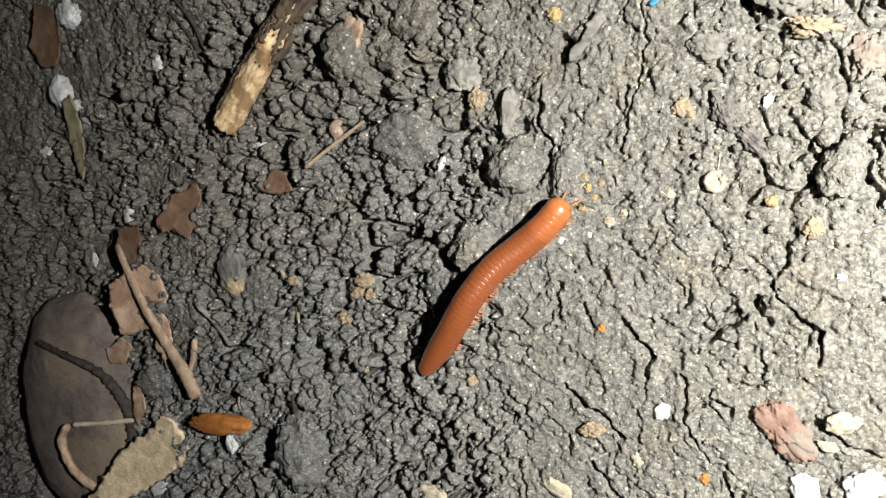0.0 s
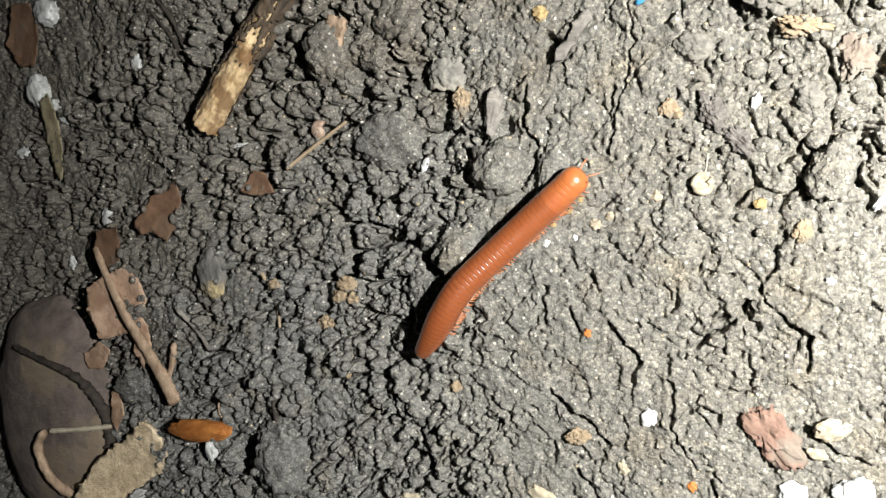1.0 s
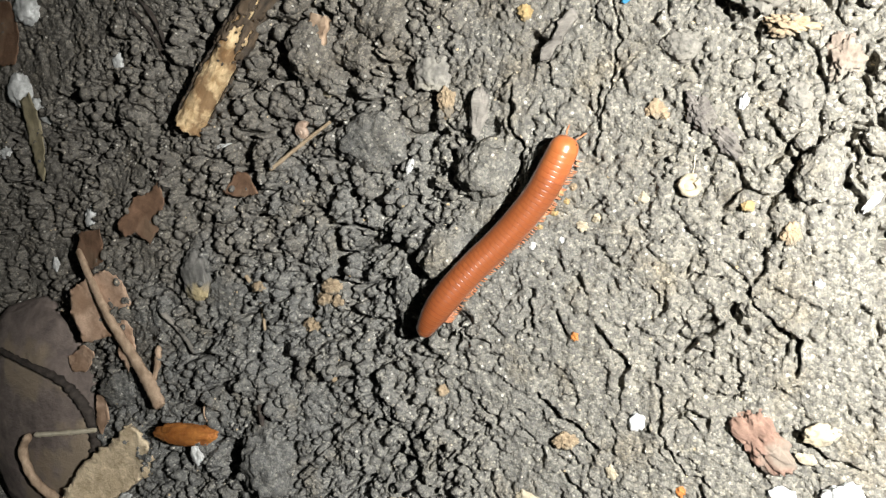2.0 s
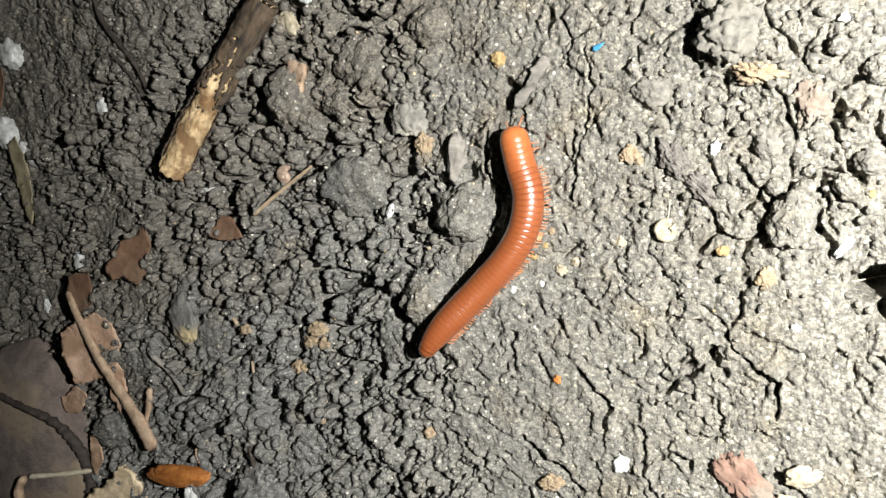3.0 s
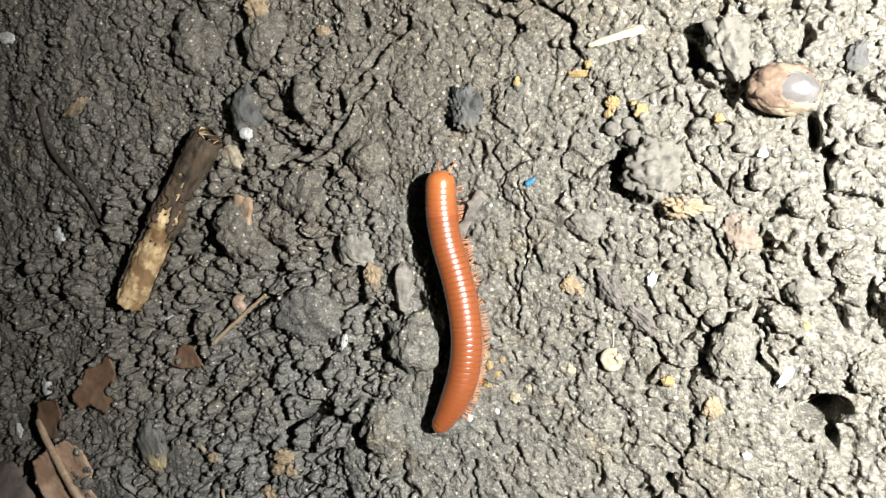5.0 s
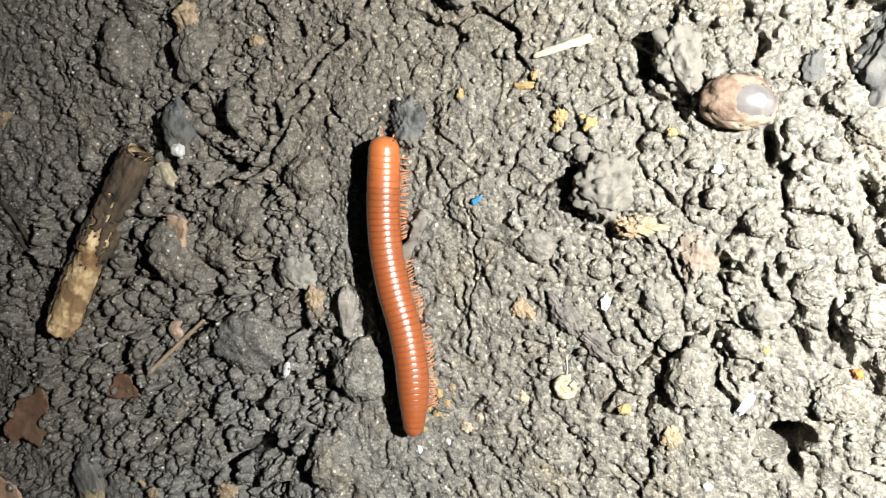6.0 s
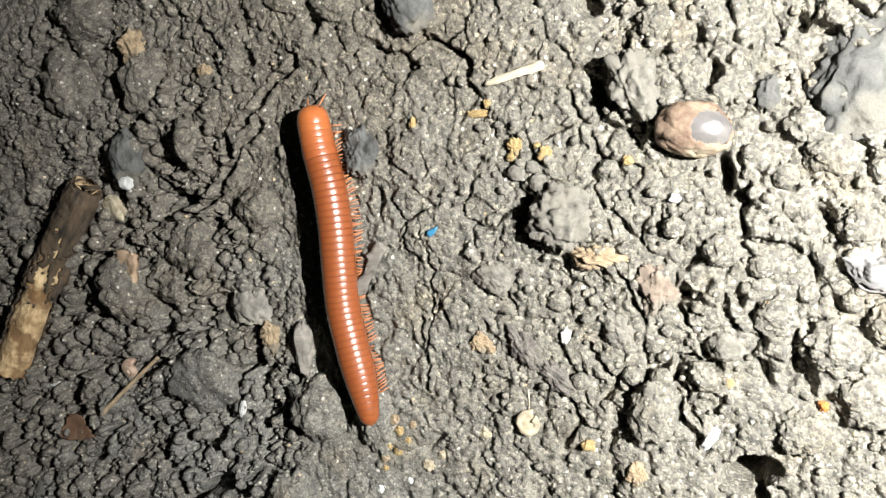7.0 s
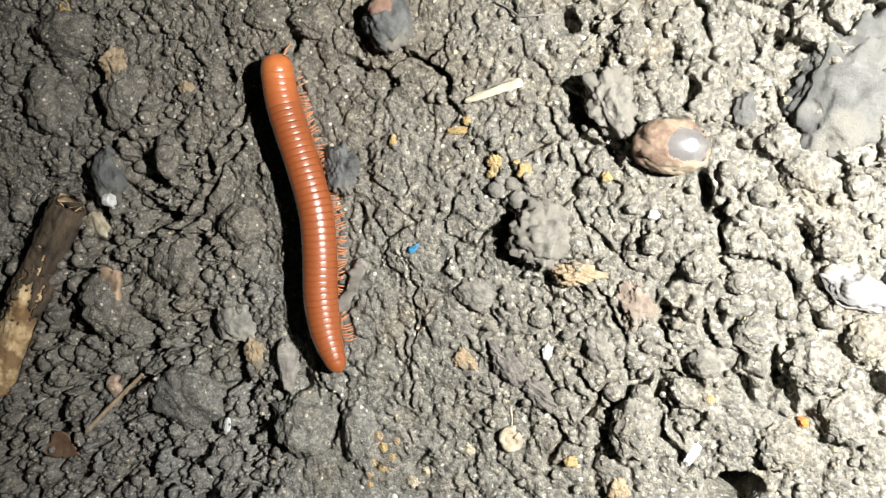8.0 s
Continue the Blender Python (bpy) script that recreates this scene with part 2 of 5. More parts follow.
def plates(x, y, cell, seed):
    """Distance, in cells, from the joints of a cracked crust, and each plate's height from 0 to 1."""
    iu, iv = np.floor(x / cell), np.floor(y / cell)
    f1 = np.full(x.shape, 9.0)
    f2 = np.full(x.shape, 9.0)
    high = np.zeros(x.shape)
    for a in (-1, 0, 1):
        for b in (-1, 0, 1):
            p, q, h = hashes(iu + a, iv + b, seed)
            d = np.hypot(x / cell - iu - a - p, y / cell - iv - b - q)
            high = np.where(d < f1, h, high)
            f2 = np.minimum(f2, np.maximum(f1, d))
            f1 = np.minimum(f1, d)
    return f2 - f1, high


def step(v, a, b):
    s = np.clip((v - a) / (b - a), 0, 1)
    return s * s * (3 - 2 * s)


def mound(x, y):
    return 3.6 * np.exp(-((x - 2.0) ** 2 + (y + 45.0) ** 2) / (2 * 9.5**2))


def spaced(lo, hi, gap_lo, gap_hi):
    """Grid lines from lo to hi whose gap changes evenly."""
    out, v = [lo], lo
    while v < hi:
        v += gap_lo + (gap_hi - gap_lo) * (v - lo) / (hi - lo)
        out.append(v)
    return out


far = [150.0 * 1.5 ** k for k in range(13)]
GX = np.array([-262 - d for d in reversed(far)] + spaced(-262, 112, 0.58, 0.20) + [112 + d for d in far])
GY = np.array([-160 - d for d in reversed(far)] + spaced(-160, 80, 0.30, 0.23) + [80 + d for d in far])
X, Y = np.meshgrid(GX, GY)
INNER = (X > -272) & (X < 122) & (Y > -170) & (Y < 90)
wobble_x, wobble_y = smooth_noise(X, Y, 1.4, 4, 2), smooth_noise(X, Y, 1.4, 6, 2)
WX = X + 1.3 * smooth_noise(X, Y, 5.0, 3, 2) + 0.5 * wobble_x
WY = Y + 1.3 * smooth_noise(X, Y, 5.0, 5, 2) + 0.5 * wobble_y
PX, PY = X + 0.2 * wobble_x + 0.35 * smooth_noise(X, Y, 4.0, 7), Y + 0.2 * wobble_y + 0.35 * smooth_noise(X, Y, 4.0, 8)
patchy = smooth_noise(X, Y, 24.0, 11, 2)
small_patchy = smooth_noise(X, Y, 9.0, 12, 2)
# share of rounded casts (towards -x), smooth crust in the middle, rough clods (towards +x, +y)
casts = step(8 + 8 * patchy + 5 * small_patchy - X, -4, 8) * (1 - 0.8 * step(Y - 0.25 * X, 30, 46))
casts = casts * step(small_patchy + 0.5 * patchy, -0.62, -0.3)
rough = np.clip(step(X + 9 * patchy + 5 * small_patchy, 40, 56) * step(Y + 6 * small_patchy, -50, -26) + 0.75 * step(Y + 8 * patchy - 0.3 * X, 14, 30), 0, 1)
crust = np.clip(1 - casts - rough, 0, 1)

Z = 1.3 * smooth_noise(X, Y, 38.0, 21, 2) + 0.7 * smooth_noise(X, Y, 11.0, 22, 2)
bed = -3.2 + 0.35 * smooth_noise(X, Y, 2.2, 31, 2)
cast_bed = np.maximum(grains(PX, PY, 3.3, 41, 0.40, 0.64, 0.7, 0.55, 1.1), grains(PX, PY, 2.1, 43, 0.44, 0.62, 0.8, 0.5, 1.1) - 0.4)
cast_bed = np.maximum(np.maximum(cast_bed, grains(PX, PY, 1.3, 45, 0.4, 0.6, 0.8, 0.3) - 0.8), bed)
# casts run together into smoother cakes here and there
caked = step(smooth_noise(X, Y, 7.0, 47, 2), 0.0, 0.4)
cast_bed = 0.95 * cast_bed * (1 - 0.5 * caked) + 0.2 * caked
clod_bed = np.maximum(grains(PX, PY, 5.6, 51, 0.36, 0.58, 0.6, 0.5, 0.9), grains(PX, PY, 3.2, 53, 0.38, 0.6, 0.75, 0.5, 0.95) - 0.35)
clod_bed = np.maximum(np.maximum(clod_bed, grains(PX, PY, 1.8, 55, 0.38, 0.6, 0.8, 0.4) - 0.6), -1.5 + 0.3 * smooth_noise(X, Y, 2.2, 33, 2))
# clumps with steep gaps between them
gap, clump_high = plates(X + 2.6 * smooth_noise(X, Y, 7.0, 141, 3) + 0.4 * wobble_x, Y + 2.6 * smooth_noise(X, Y, 7.0, 142, 3) + 0.4 * wobble_y, 10.5, 143)
gaping = step(smooth_noise(X, Y, 12.0, 144, 2), -0.3, 0.15)
joint, plate_high = plates(X + 2.4 * smooth_noise(X, Y, 6.0, 61, 3) + 0.5 * wobble_x, Y + 2.4 * smooth_noise(X, Y, 6.0, 62, 3) + 0.5 * wobble_y, 9.0, 63)
open_joint = step(smooth_noise(X, Y, 8.0, 64, 2), 0.0, 0.35)
small_joint, small_high = plates(X + 1.6 * smooth_noise(X, Y, 3.0, 161, 3) + 0.4 * wobble_x, Y + 1.6 * smooth_noise(X, Y, 3.0, 162, 3) + 0.4 * wobble_y, 4.6, 163)
crust_bed = 0.45 * smooth_noise(X, Y, 4.5, 66, 3) + 0.9 * (plate_high - 0.5) + 0.6 * (small_high - 0.5) * step(small_joint, 0.0, 0.12) - 1.7 * open_joint * (1 - step(joint, 0.0, 0.10))
crust_bed = np.maximum(crust_bed, grains(WX, WY, 3.6, 68, 0.3, 0.55, 0.3, 0.4, 0.6) - 0.45)
crust_bed = np.maximum(crust_bed - 0.1, (0.7 * grains(WX, WY, 1.5, 67, 0.32, 0.58, 0.6, 0.5) - 0.25))
tiny_joint, tiny_high = plates(X + 0.9 * smooth_noise(X, Y, 1.8, 171, 2) + 0.2 * wobble_x, Y + 0.9 * smooth_noise(X, Y, 1.8, 172, 2) + 0.2 * wobble_y, 2.5, 173)
clumps = 2.4 * (clump_high - 0.5) - 3.6 * gaping * (1 - step(gap, 0.05, 0.13))
clumps = clumps + 1.9 * (small_high - 0.5) + 0.8 * (tiny_high - 0.5) - 1.0 * (1 - step(small_joint, 0.02, 0.16)) - 0.4 * (1 - step(tiny_joint, 0.0, 0.2))
rough_clumps = 1.3 * (plate_high - 0.5) + 1.05 * (small_high - 0.5) + 0.5 * (tiny_high - 0.5)
rough_clumps = rough_clumps - 0.45 * (1 - step(small_joint, 0.0, 0.2)) - 0.15 * (1 - step(tiny_joint, 0.0, 0.25)) - 2.1 * open_joint * (1 - step(joint, 0.05, 0.12))
crust_bed = crust_bed + 0.5 * (tiny_high - 0.5) + 0.7 * (small_high - 0.5) * step(small_joint, 0.0, 0.05) - 0.3 * (1 - step(tiny_joint, 0.0, 0.2))
Z = Z + casts * (cast_bed + 0.15 + clumps) + rough * (0.14 * clod_bed + 0.15 + rough_clumps) + crust * crust_bed
# ragged crevices
ridge = np.abs(smooth_noise(WX, WY, 7.0, 81, 3))
gate = step(smooth_noise(X, Y, 13.0, 82, 2), -0.1, 0.3)
Z = Z - (1.5 * casts + 0.5 * rough + 0.4 * crust) * gate * (1 - step(ridge, 0.015, 0.075))
# knobbly skin at two scales, then grit
knob = grains(X + 0.3 * wobble_x, Y + 0.3 * wobble_y, 1.05, 71, 0.4, 0.66, 0.9, 0.4)
Z = Z + (0.30 - 0.04 * rough - 0.10 * crust) * knob.clip(-0.35, 1)
Z = Z + (0.55 - 0.05 * rough) * grains(X, Y, 0.55, 73, 0.38, 0.62, 0.7, 0.4).clip(-0.2, 1) + 0.10 * smooth_noise(X, Y, 0.6, 72, 2)
# a low mound over which the animal crawls
Z = Z + 0.72 * mound(X, Y)
# the ground falls away a little towards the dark side
Z = Z - 8.0 * step(-X, 70, 165)


CRACK_NOISE = smooth_noise(X, Y, 2.4, 91, 2)
CX, CY = X + 0.9 * smooth_noise(X, Y, 3.0, 92, 2) + 0.35 * wobble_x, Y + 0.9 * smooth_noise(X, Y, 3.0, 93, 2) + 0.35 * wobble_y


def crack(width, depth, *points):
    """A fissure of that width along the points."""
    for (ax, ay), (bx, by) in zip(points, points[1:]):
        box = (X > min(ax, bx) - 4) & (X < max(ax, bx) + 4) & (Y > min(ay, by) - 4) & (Y < max(ay, by) + 4)
        px, py = CX[box] - ax, CY[box] - ay
        vx, vy = bx - ax, by - ay
        k = np.clip((px * vx + py * vy) / (vx * vx + vy * vy + 1e-9), 0, 1)
        d = np.hypot(px - k * vx, py - k * vy)
        w = width * (1.05 + 0.75 * CRACK_NOISE[box])
        Z[box] -= depth * (1 - step(d, w * 0.45, w * 1.0)) - 0.3 * np.exp(-((d - w * 1.6) / w) ** 2)


def pit(x, y, rx, ry, depth):
    d = np.hypot((WX - x) / rx, (WY - y) / ry)
    Z[d < 1.5] -= (depth * (1 - step(d, 0.55, 1.1)))[d < 1.5]


def level(x, y, rx, ry, to, turn=0.0):
    """Beds the ground down round a half-buried thing."""
    c, s = math.cos(radians(turn)), math.sin(radians(turn))
    dx, dy = X - x, Y - y
    d = np.hypot((dx * c + dy * s) / rx, (dy * c - dx * s) / ry)
    near = d < 1.3
    k = 1 - step(d[near], 0.7, 1.3)
    Z[near] = Z[near] * (1 - k) + np.minimum(Z[near], to) * k


crack(0.70, 2.2, (30.3, -49.9), (33.1, -53.0), (35.8, -56.0), (34.6, -59.9))
crack(0.70, 2.2, (18.9, -63.2), (24.5, -67.5), (28.8, -72.2))
crack(0.60, 2.0, (24.1, -77.3), (27.7, -82.7), (29.0, -85.5))
crack(0.40, 1.6, (41.6, -65.5), (42.2, -69.6), (45.3, -74.0), (49.2, -75.5))
crack(0.45, 1.6, (41.6, -65.9), (45.6, -62.7), (49.4, -64.6))
crack(0.45, 1.7, (45.9, -53.2), (48.5, -50.0), (52.3, -48.2), (54.1, -44.5))
crack(0.70, 1.8, (52.3, -45.9), (55.8, -48.6))
crack(0.50, 1.7, (60.7, -48.3), (63.7, -50.4), (62.8, -54.8))
crack(0.60, 1.8, (17.9, -42.3), (18.6, -49.7))
crack(0.50, 1.6, (22.9, -46.2), (24.6, -50.6))
crack(0.50, 1.6, (5.4, -64.5), (10.1, -68.4))
crack(0.50, 1.7, (7.9, -78.2), (9.1, -86.8))
crack(0.50, 1.5, (-0.4, -58.1), (-0.6, -63.0))
crack(0.50, 1.5, (5.0, -50.3), (9.2, -53.7))
crack(0.45, 1.5, (61.9, -65.7), (66.9, -68.2), (72.2, -69.7))
crack(0.60, 1.9, (16.5, -5.6), (15.4, -12.6), (18.3, -16.4), (15.3, -23.4))
crack(0.40, 1.5, (32.6, -6.7), (31.5, -18.7))
crack(0.60, 1.8, (59.5, -13.7), (60.9, -17.1), (63.6, -21.5))
crack(0.60, 1.8, (71.4, -17.4), (70.3, -25.9), (72.5, -30.1))
crack(0.50, 1.5, (64.6, -23.9), (64.0, -27.4))
crack(0.60, 1.6, (5.2, -19.9), (11.2, -17.3))
crack(0.50, 1.5, (53.3, 4.3), (54.4, 1.1))
crack(0.40, 1.4, (40.8, -59.4), (41.6, -65.5))
crack(0.40, 1.2, (6.1, -48.7), (5.0, -50.3))
crack(0.70, 2.2, (4.5, 29.7), (9.5, 31.5), (12.8, 34.5), (16.9, 36.3), (20.9, 38.1))
crack(0.70, 2.0, (-11.6, 14.5), (-6.4, 17.8), (4.0, 25.8), (10.1, 29.4))
crack(0.30, 1.3, (36.7, 6.3), (36.5, -0.9), (31.6, -16.8))
crack(0.50, 1.6, (65.4, -3.5), (66.8, -8.5), (67.7, -11.8))
crack(0.50, 1.6, (59.9, -22.6), (63.1, -18.7))
crack(0.60, 1.8, (71.5, -20.2), (72.0, -25.8))
crack(0.80, 2.2, (86.7, -15.5), (84.4, -21.3))
crack(0.60, 1.8, (78.2, -8.5), (78.8, -13.1))
pit(77.6, -33.4, 4.0, 2.9, 14.0)
pit(77.8, -38.1, 1.6, 2.2, 6.0)
pit(24.5, 41.9, 1.7, 1.9, 2.5)
# some of these hollows are dug where clods only cast shade
pit(67.9, 32.3, 1.6, 2.2, 3.5)
pit(81.6, 19.4, 1.1, 2.3, 3.0)
pit(81.4, 6.5, 1.7, 2.9, 3.0)
pit(86.5, -20.7, 1.5, 2.6, 3.0)
pit(39.7, 31.2, 1.6, 1.3, 2.0)
pit(96.8, 5.8, 0.9, 1.7, 2.0)
pit(22.6, 0.8, 1.5, 2.2, 2.5)
pit(-62.3, -87.8, 3.6, 6.0, 3.0)
level(78.6, 12.9, 5.1, 3.5, -0.8)
# added hollows, several dug where clods and the seed only cast shade
pit(67.2, 20.1, 1.7, 3.2, 2.6)
pit(54.1, 6.0, 1.6, 3.8, 2.6)
pit(71.9, 14.1, 2.0, 2.3, 2.6)
pit(81.4, 7.3, 1.2, 2.9, 2.6)
pit(73.6, -8.4, 1.1, 1.7, 2.6)
pit(80.1, -9.5, 1.0, 2.0, 2.6)
pit(92.4, -1.8, 1.0, 1.7, 2.6)
pit(81.8, -20.3, 1.2, 2.3, 2.6)
pit(96.1, -20.9, 1.2, 2.1, 2.6)
pit(93.4, 22.6, 0.9, 1.3, 2.6)
pit(-12.8, 10.5, 3.5, 4.3, 2.6)
pit(-22.4, 3.2, 2.3, 2.9, 2.6)
pit(-4.4, 15.3, 1.8, 2.5, 2.6)
pit(9.0, 40.8, 1.7, 2.2, 2.6)
pit(1.8, 27.3, 1.5, 2.4, 2.6)
pit(-11.2, -0.8, 1.7, 3.0, 2.4)
pit(11.5, -13.7, 1.7, 2.4, 2.4)
pit(-1.5, -20.0, 1.6, 2.7, 2.4)
pit(-5.6, -37.1, 2.1, 3.0, 2.4)
pit(-17.7, 8.1, 1.7, 3.0, 2.4)
pit(-64.1, -86.5, 3.2, 5.2, 2.4)
pit(-44.9, -63.1, 3.2, 3.1, 2.4)
pit(-26.2, -2.7, 1.5, 2.4, 2.4)
pit(21.6, 2.0, 1.6, 2.0, 2.4)
pit(-57.4, 9.8, 2.6, 3.9, 2.4)
pit(-38.6, -51.9, 2.0, 2.7, 2.4)
pit(-51.9, -60.9, 2.2, 3.1, 2.4)
pit(-86.2, -60.2, 2.7, 3.7, 2.4)
pit(-104.6, -75.9, 3.5, 4.0, 2.4)
pit(53.4, -46.1, 1.4, 1.7, 2.4)

Z = np.where(INNER, Z, np.where((np.abs(X) > 400) | (np.abs(Y) > 400), Z * 0.3 - 6, Z))


def ground_at(x, y, reach=0.0):
    """Height of the ground, in mm, at a place or at its highest within reach."""
    if reach:
        i0, i1 = np.searchsorted(GX, (x - reach, x + reach))
        j0, j1 = np.searchsorted(GY, (y - reach, y + reach))
        return float(np.percentile(Z[j0:j1 + 1, i0:i1 + 1], 70))
    i, j = int(np.clip(np.searchsorted(GX, x), 1, len(GX) - 1)), int(np.clip(np.searchsorted(GY, y), 1, len(GY) - 1))
    return float(Z[j, i])


def build_ground():
    rows, cols = X.shape
    me = bpy.data.meshes.new("ground")
    me.vertices.add(rows * cols)
    me.vertices.foreach_set("co", (np.stack([X, Y, Z], -1) * MM).astype(np.float32).ravel())
    i = np.arange(rows * cols).reshape(rows, cols)
    quads = np.stack([i[:-1, :-1], i[:-1, 1:], i[1:, 1:], i[1:, :-1]], -1).reshape(-1, 4)
    me.loops.add(quads.size)
    me.loops.foreach_set("vertex_index", quads.ravel().astype(np.int32))
    me.polygons.add(len(quads))
    me.polygons.foreach_set("loop_start", (np.arange(len(quads)) * 4).astype(np.int32))
    me.polygons.foreach_set("use_smooth", np.ones(len(quads), bool))
    me.update(calc_edges=True)
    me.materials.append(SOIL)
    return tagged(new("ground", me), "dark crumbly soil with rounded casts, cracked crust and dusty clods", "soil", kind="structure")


ground = build_ground()


# ---- the carried lamp ----
def build_lamp():
    lamp = tagged(new("pocket_lamp"), "small black pocket lamp with one white LED, switched on", "lamp")
    bm = bmesh.new()
    bmesh.ops.create_cone(bm, cap_ends=True, segments=24, radius1=5 * MM, radius2=5 * MM, depth=4 * MM, matrix=Matrix.Translation((0, 0, 2.2 * MM)))
    bmesh.ops.bevel(bm, geom=bm.edges[:], offset=0.5 * MM, segments=2, affect="EDGES")
    part("case", bm, CASE, lamp)
    bm = bmesh.new()
    bmesh.ops.create_cone(bm, cap_ends=True, segments=20, radius1=1.6 * MM, radius2=1.6 * MM, depth=0.5 * MM, matrix=Matrix.Translation((0, 0, -0.1 * MM)))
    part("led", bm, GLOW, lamp, "glowing white LED")
    return lamp


pocket_lamp = build_lamp()


# ---- the millipede ----
RINGS, PITCH, RADIUS, AXIS = 46, 1.06, 2.8, 3.6
BODY = {}


def bend(t, *points):
    """The body's line at a time, from head to tail."""
    BODY[t] = np.array(points)


bend(0.0, (21.9, -27.0), (17.7, -31.5), (12.9, -35.3), (8.0, -39.0), (3.8, -43.5), (-0.1, -48.4), (-3.9, -53.2), (-8.0, -57.8), (-12.1, -62.4))
bend(0.5, (25.7, -23.4), (20.7, -27.5), (15.7, -31.4), (10.9, -35.6), (6.2, -40.1), (1.9, -44.8), (-2.0, -49.9), (-6.0, -54.9), (-10.1, -59.8))
bend(1.0, (28.1, -21.7), (23.3, -25.7), (18.3, -29.7), (13.5, -33.8), (8.8, -38.0), (4.2, -42.3), (0.3, -47.3), (-3.6, -52.3), (-7.8, -57.0))
bend(1.5, (30.7, -20.1), (26.1, -24.2), (21.2, -28.0), (16.3, -31.8), (11.6, -35.8), (7.0, -39.9), (2.8, -44.5), (-1.1, -49.3), (-5.0, -54.0))
bend(3.0, (22.9, -5.2), (23.9, -11.3), (25.1, -17.4), (23.6, -23.4), (20.0, -28.5), (15.5, -32.8), (10.9, -37.1), (6.4, -41.4), (2.4, -46.2))
bend(3.5, (23.6, -0.9), (23.9, -7.3), (25.3, -13.5), (25.1, -19.9), (22.2, -25.6), (18.3, -30.6), (13.7, -35.2), (8.7, -39.2), (4.3, -43.8))
bend(4.0, (22.5, 3.8), (22.9, -2.5), (24.6, -8.7), (25.2, -15.1), (24.0, -21.4), (21.4, -27.3), (17.3, -32.2), (12.6, -36.6), (7.9, -41.0))
bend(4.5, (22.2, 6.8), (21.5, 0.7), (22.3, -5.6), (23.8, -11.7), (24.0, -18.0), (22.7, -24.1), (19.8, -29.7), (15.6, -34.3), (10.7, -38.2))
bend(6.0, (25.5, 18.9), (24.0, 12.7), (22.6, 6.5), (21.8, 0.2), (21.9, -6.2), (22.6, -12.5), (22.6, -18.8), (21.8, -25.1), (20.5, -31.3))
bend(6.5, (21.9, 23.9), (22.5, 17.4), (22.9, 10.9), (22.2, 4.4), (21.6, -2.0), (21.9, -8.5), (22.8, -15.0), (22.5, -21.5), (21.5, -28.0))
bend(7.0, (23.2, 29.3), (23.0, 22.8), (23.4, 16.3), (23.0, 9.7), (22.1, 3.3), (21.3, -3.2), (21.5, -9.7), (21.9, -16.3), (22.0, -22.8))
bend(7.5, (22.4, 35.6), (23.1, 29.1), (23.6, 22.5), (23.8, 16.0), (23.2, 9.5), (21.8, 3.0), (21.1, -3.5), (21.7, -10.0), (22.7, -16.5))
bend(8.0, (22.9, 40.3), (22.4, 33.8), (23.0, 27.3), (23.8, 20.9), (24.1, 14.4), (23.1, 8.0), (21.6, 1.7), (21.1, -4.8), (22.1, -11.2))


def lathe(profile, sides=28, low=0.93):
    """A ring about the y axis from (y, radius) pairs, a little flat below."""
    verts, faces = [], []
    for y, r in profile:
        for k in range(sides):
            a = 2 * math.pi * k / sides
            z = math.sin(a) * r
            verts.append((math.cos(a) * r * MM, y * MM, (z if z > 0 else z * low) * MM))
    for j in range(len(profile) - 1):
        for k in range(sides):
            a, b = j * sides + k, j * sides + (k + 1) % sides
            faces.append((a, b, b + sides, a + sides))
    faces.append(tuple(range(sides)))
    faces.append(tuple(range((len(profile) - 1) * sides, len(profile) * sides))[::-1])
    return verts, faces


def tube(points, radii, sides=8):
    """Closed tube along points (mm) with radii (mm) as verts and faces."""
    verts, faces = [], []
    pts = [Vector(p) for p in points]
    up = Vector((0.13, 0.21, 0.97))
    for i, p in enumerate(pts):
        d = (pts[min(i + 1, len(pts) - 1)] - pts[max(i - 1, 0)]).normalized()
        s = d.cross(up).normalized()
        u = s.cross(d)
        for k in range(sides):
            a = 2 * math.pi * k / sides
            verts.append((p + (s * math.cos(a) + u * math.sin(a)) * radii[i]) * MM)
    for j in range(len(pts) - 1):
        for k in range(sides):
            a, b = j * sides + k, j * sides + (k + 1) % sides
            faces.append((a, a + sides, b + sides, b))
    faces.append(tuple(range(sides)))
    faces.append(tuple(range((len(pts) - 1) * sides, len(pts) * sides))[::-1])
    return verts, faces


def raw_mesh(name, verts, faces, *mats):
    me = bpy.data.meshes.new(name)
    me.from_pydata([tuple(v) for v in verts], [], faces)
    for m in mats:
        me.materials.append(m)
    me.polygons.foreach_set("use_smooth", [True] * len(me.polygons))
    return me


def ring_mesh(r0, r1, shell=RING):
    """A body ring: sunk fore part, swollen hind part with a rounded rear lip; +y is forward."""
    p = PITCH
    prof = [(0.62 * p, 0.955), (0.47 * p, 0.978), (0.41 * p, 0.98), (0.35 * p, 0.992), (0.23 * p, 0.999), (-0.3 * p, 1.0), (-0.47 * p, 0.998), (-0.53 * p, 0.99), (-0.55 * p, 0.95)]
    prof = [(y, f * (r0 + (r1 - r0) * (0.5 - y / p))) for y, f in prof]
    v, f = lathe(prof)
    me = raw_mesh("segment", v, f, shell, RING_EDGE if shell is RING else shell)
    band = np.zeros(len(f), np.int32)
    band[0:28 * 4] = 1
    me.polygons.foreach_set("material_index", band)
    return me


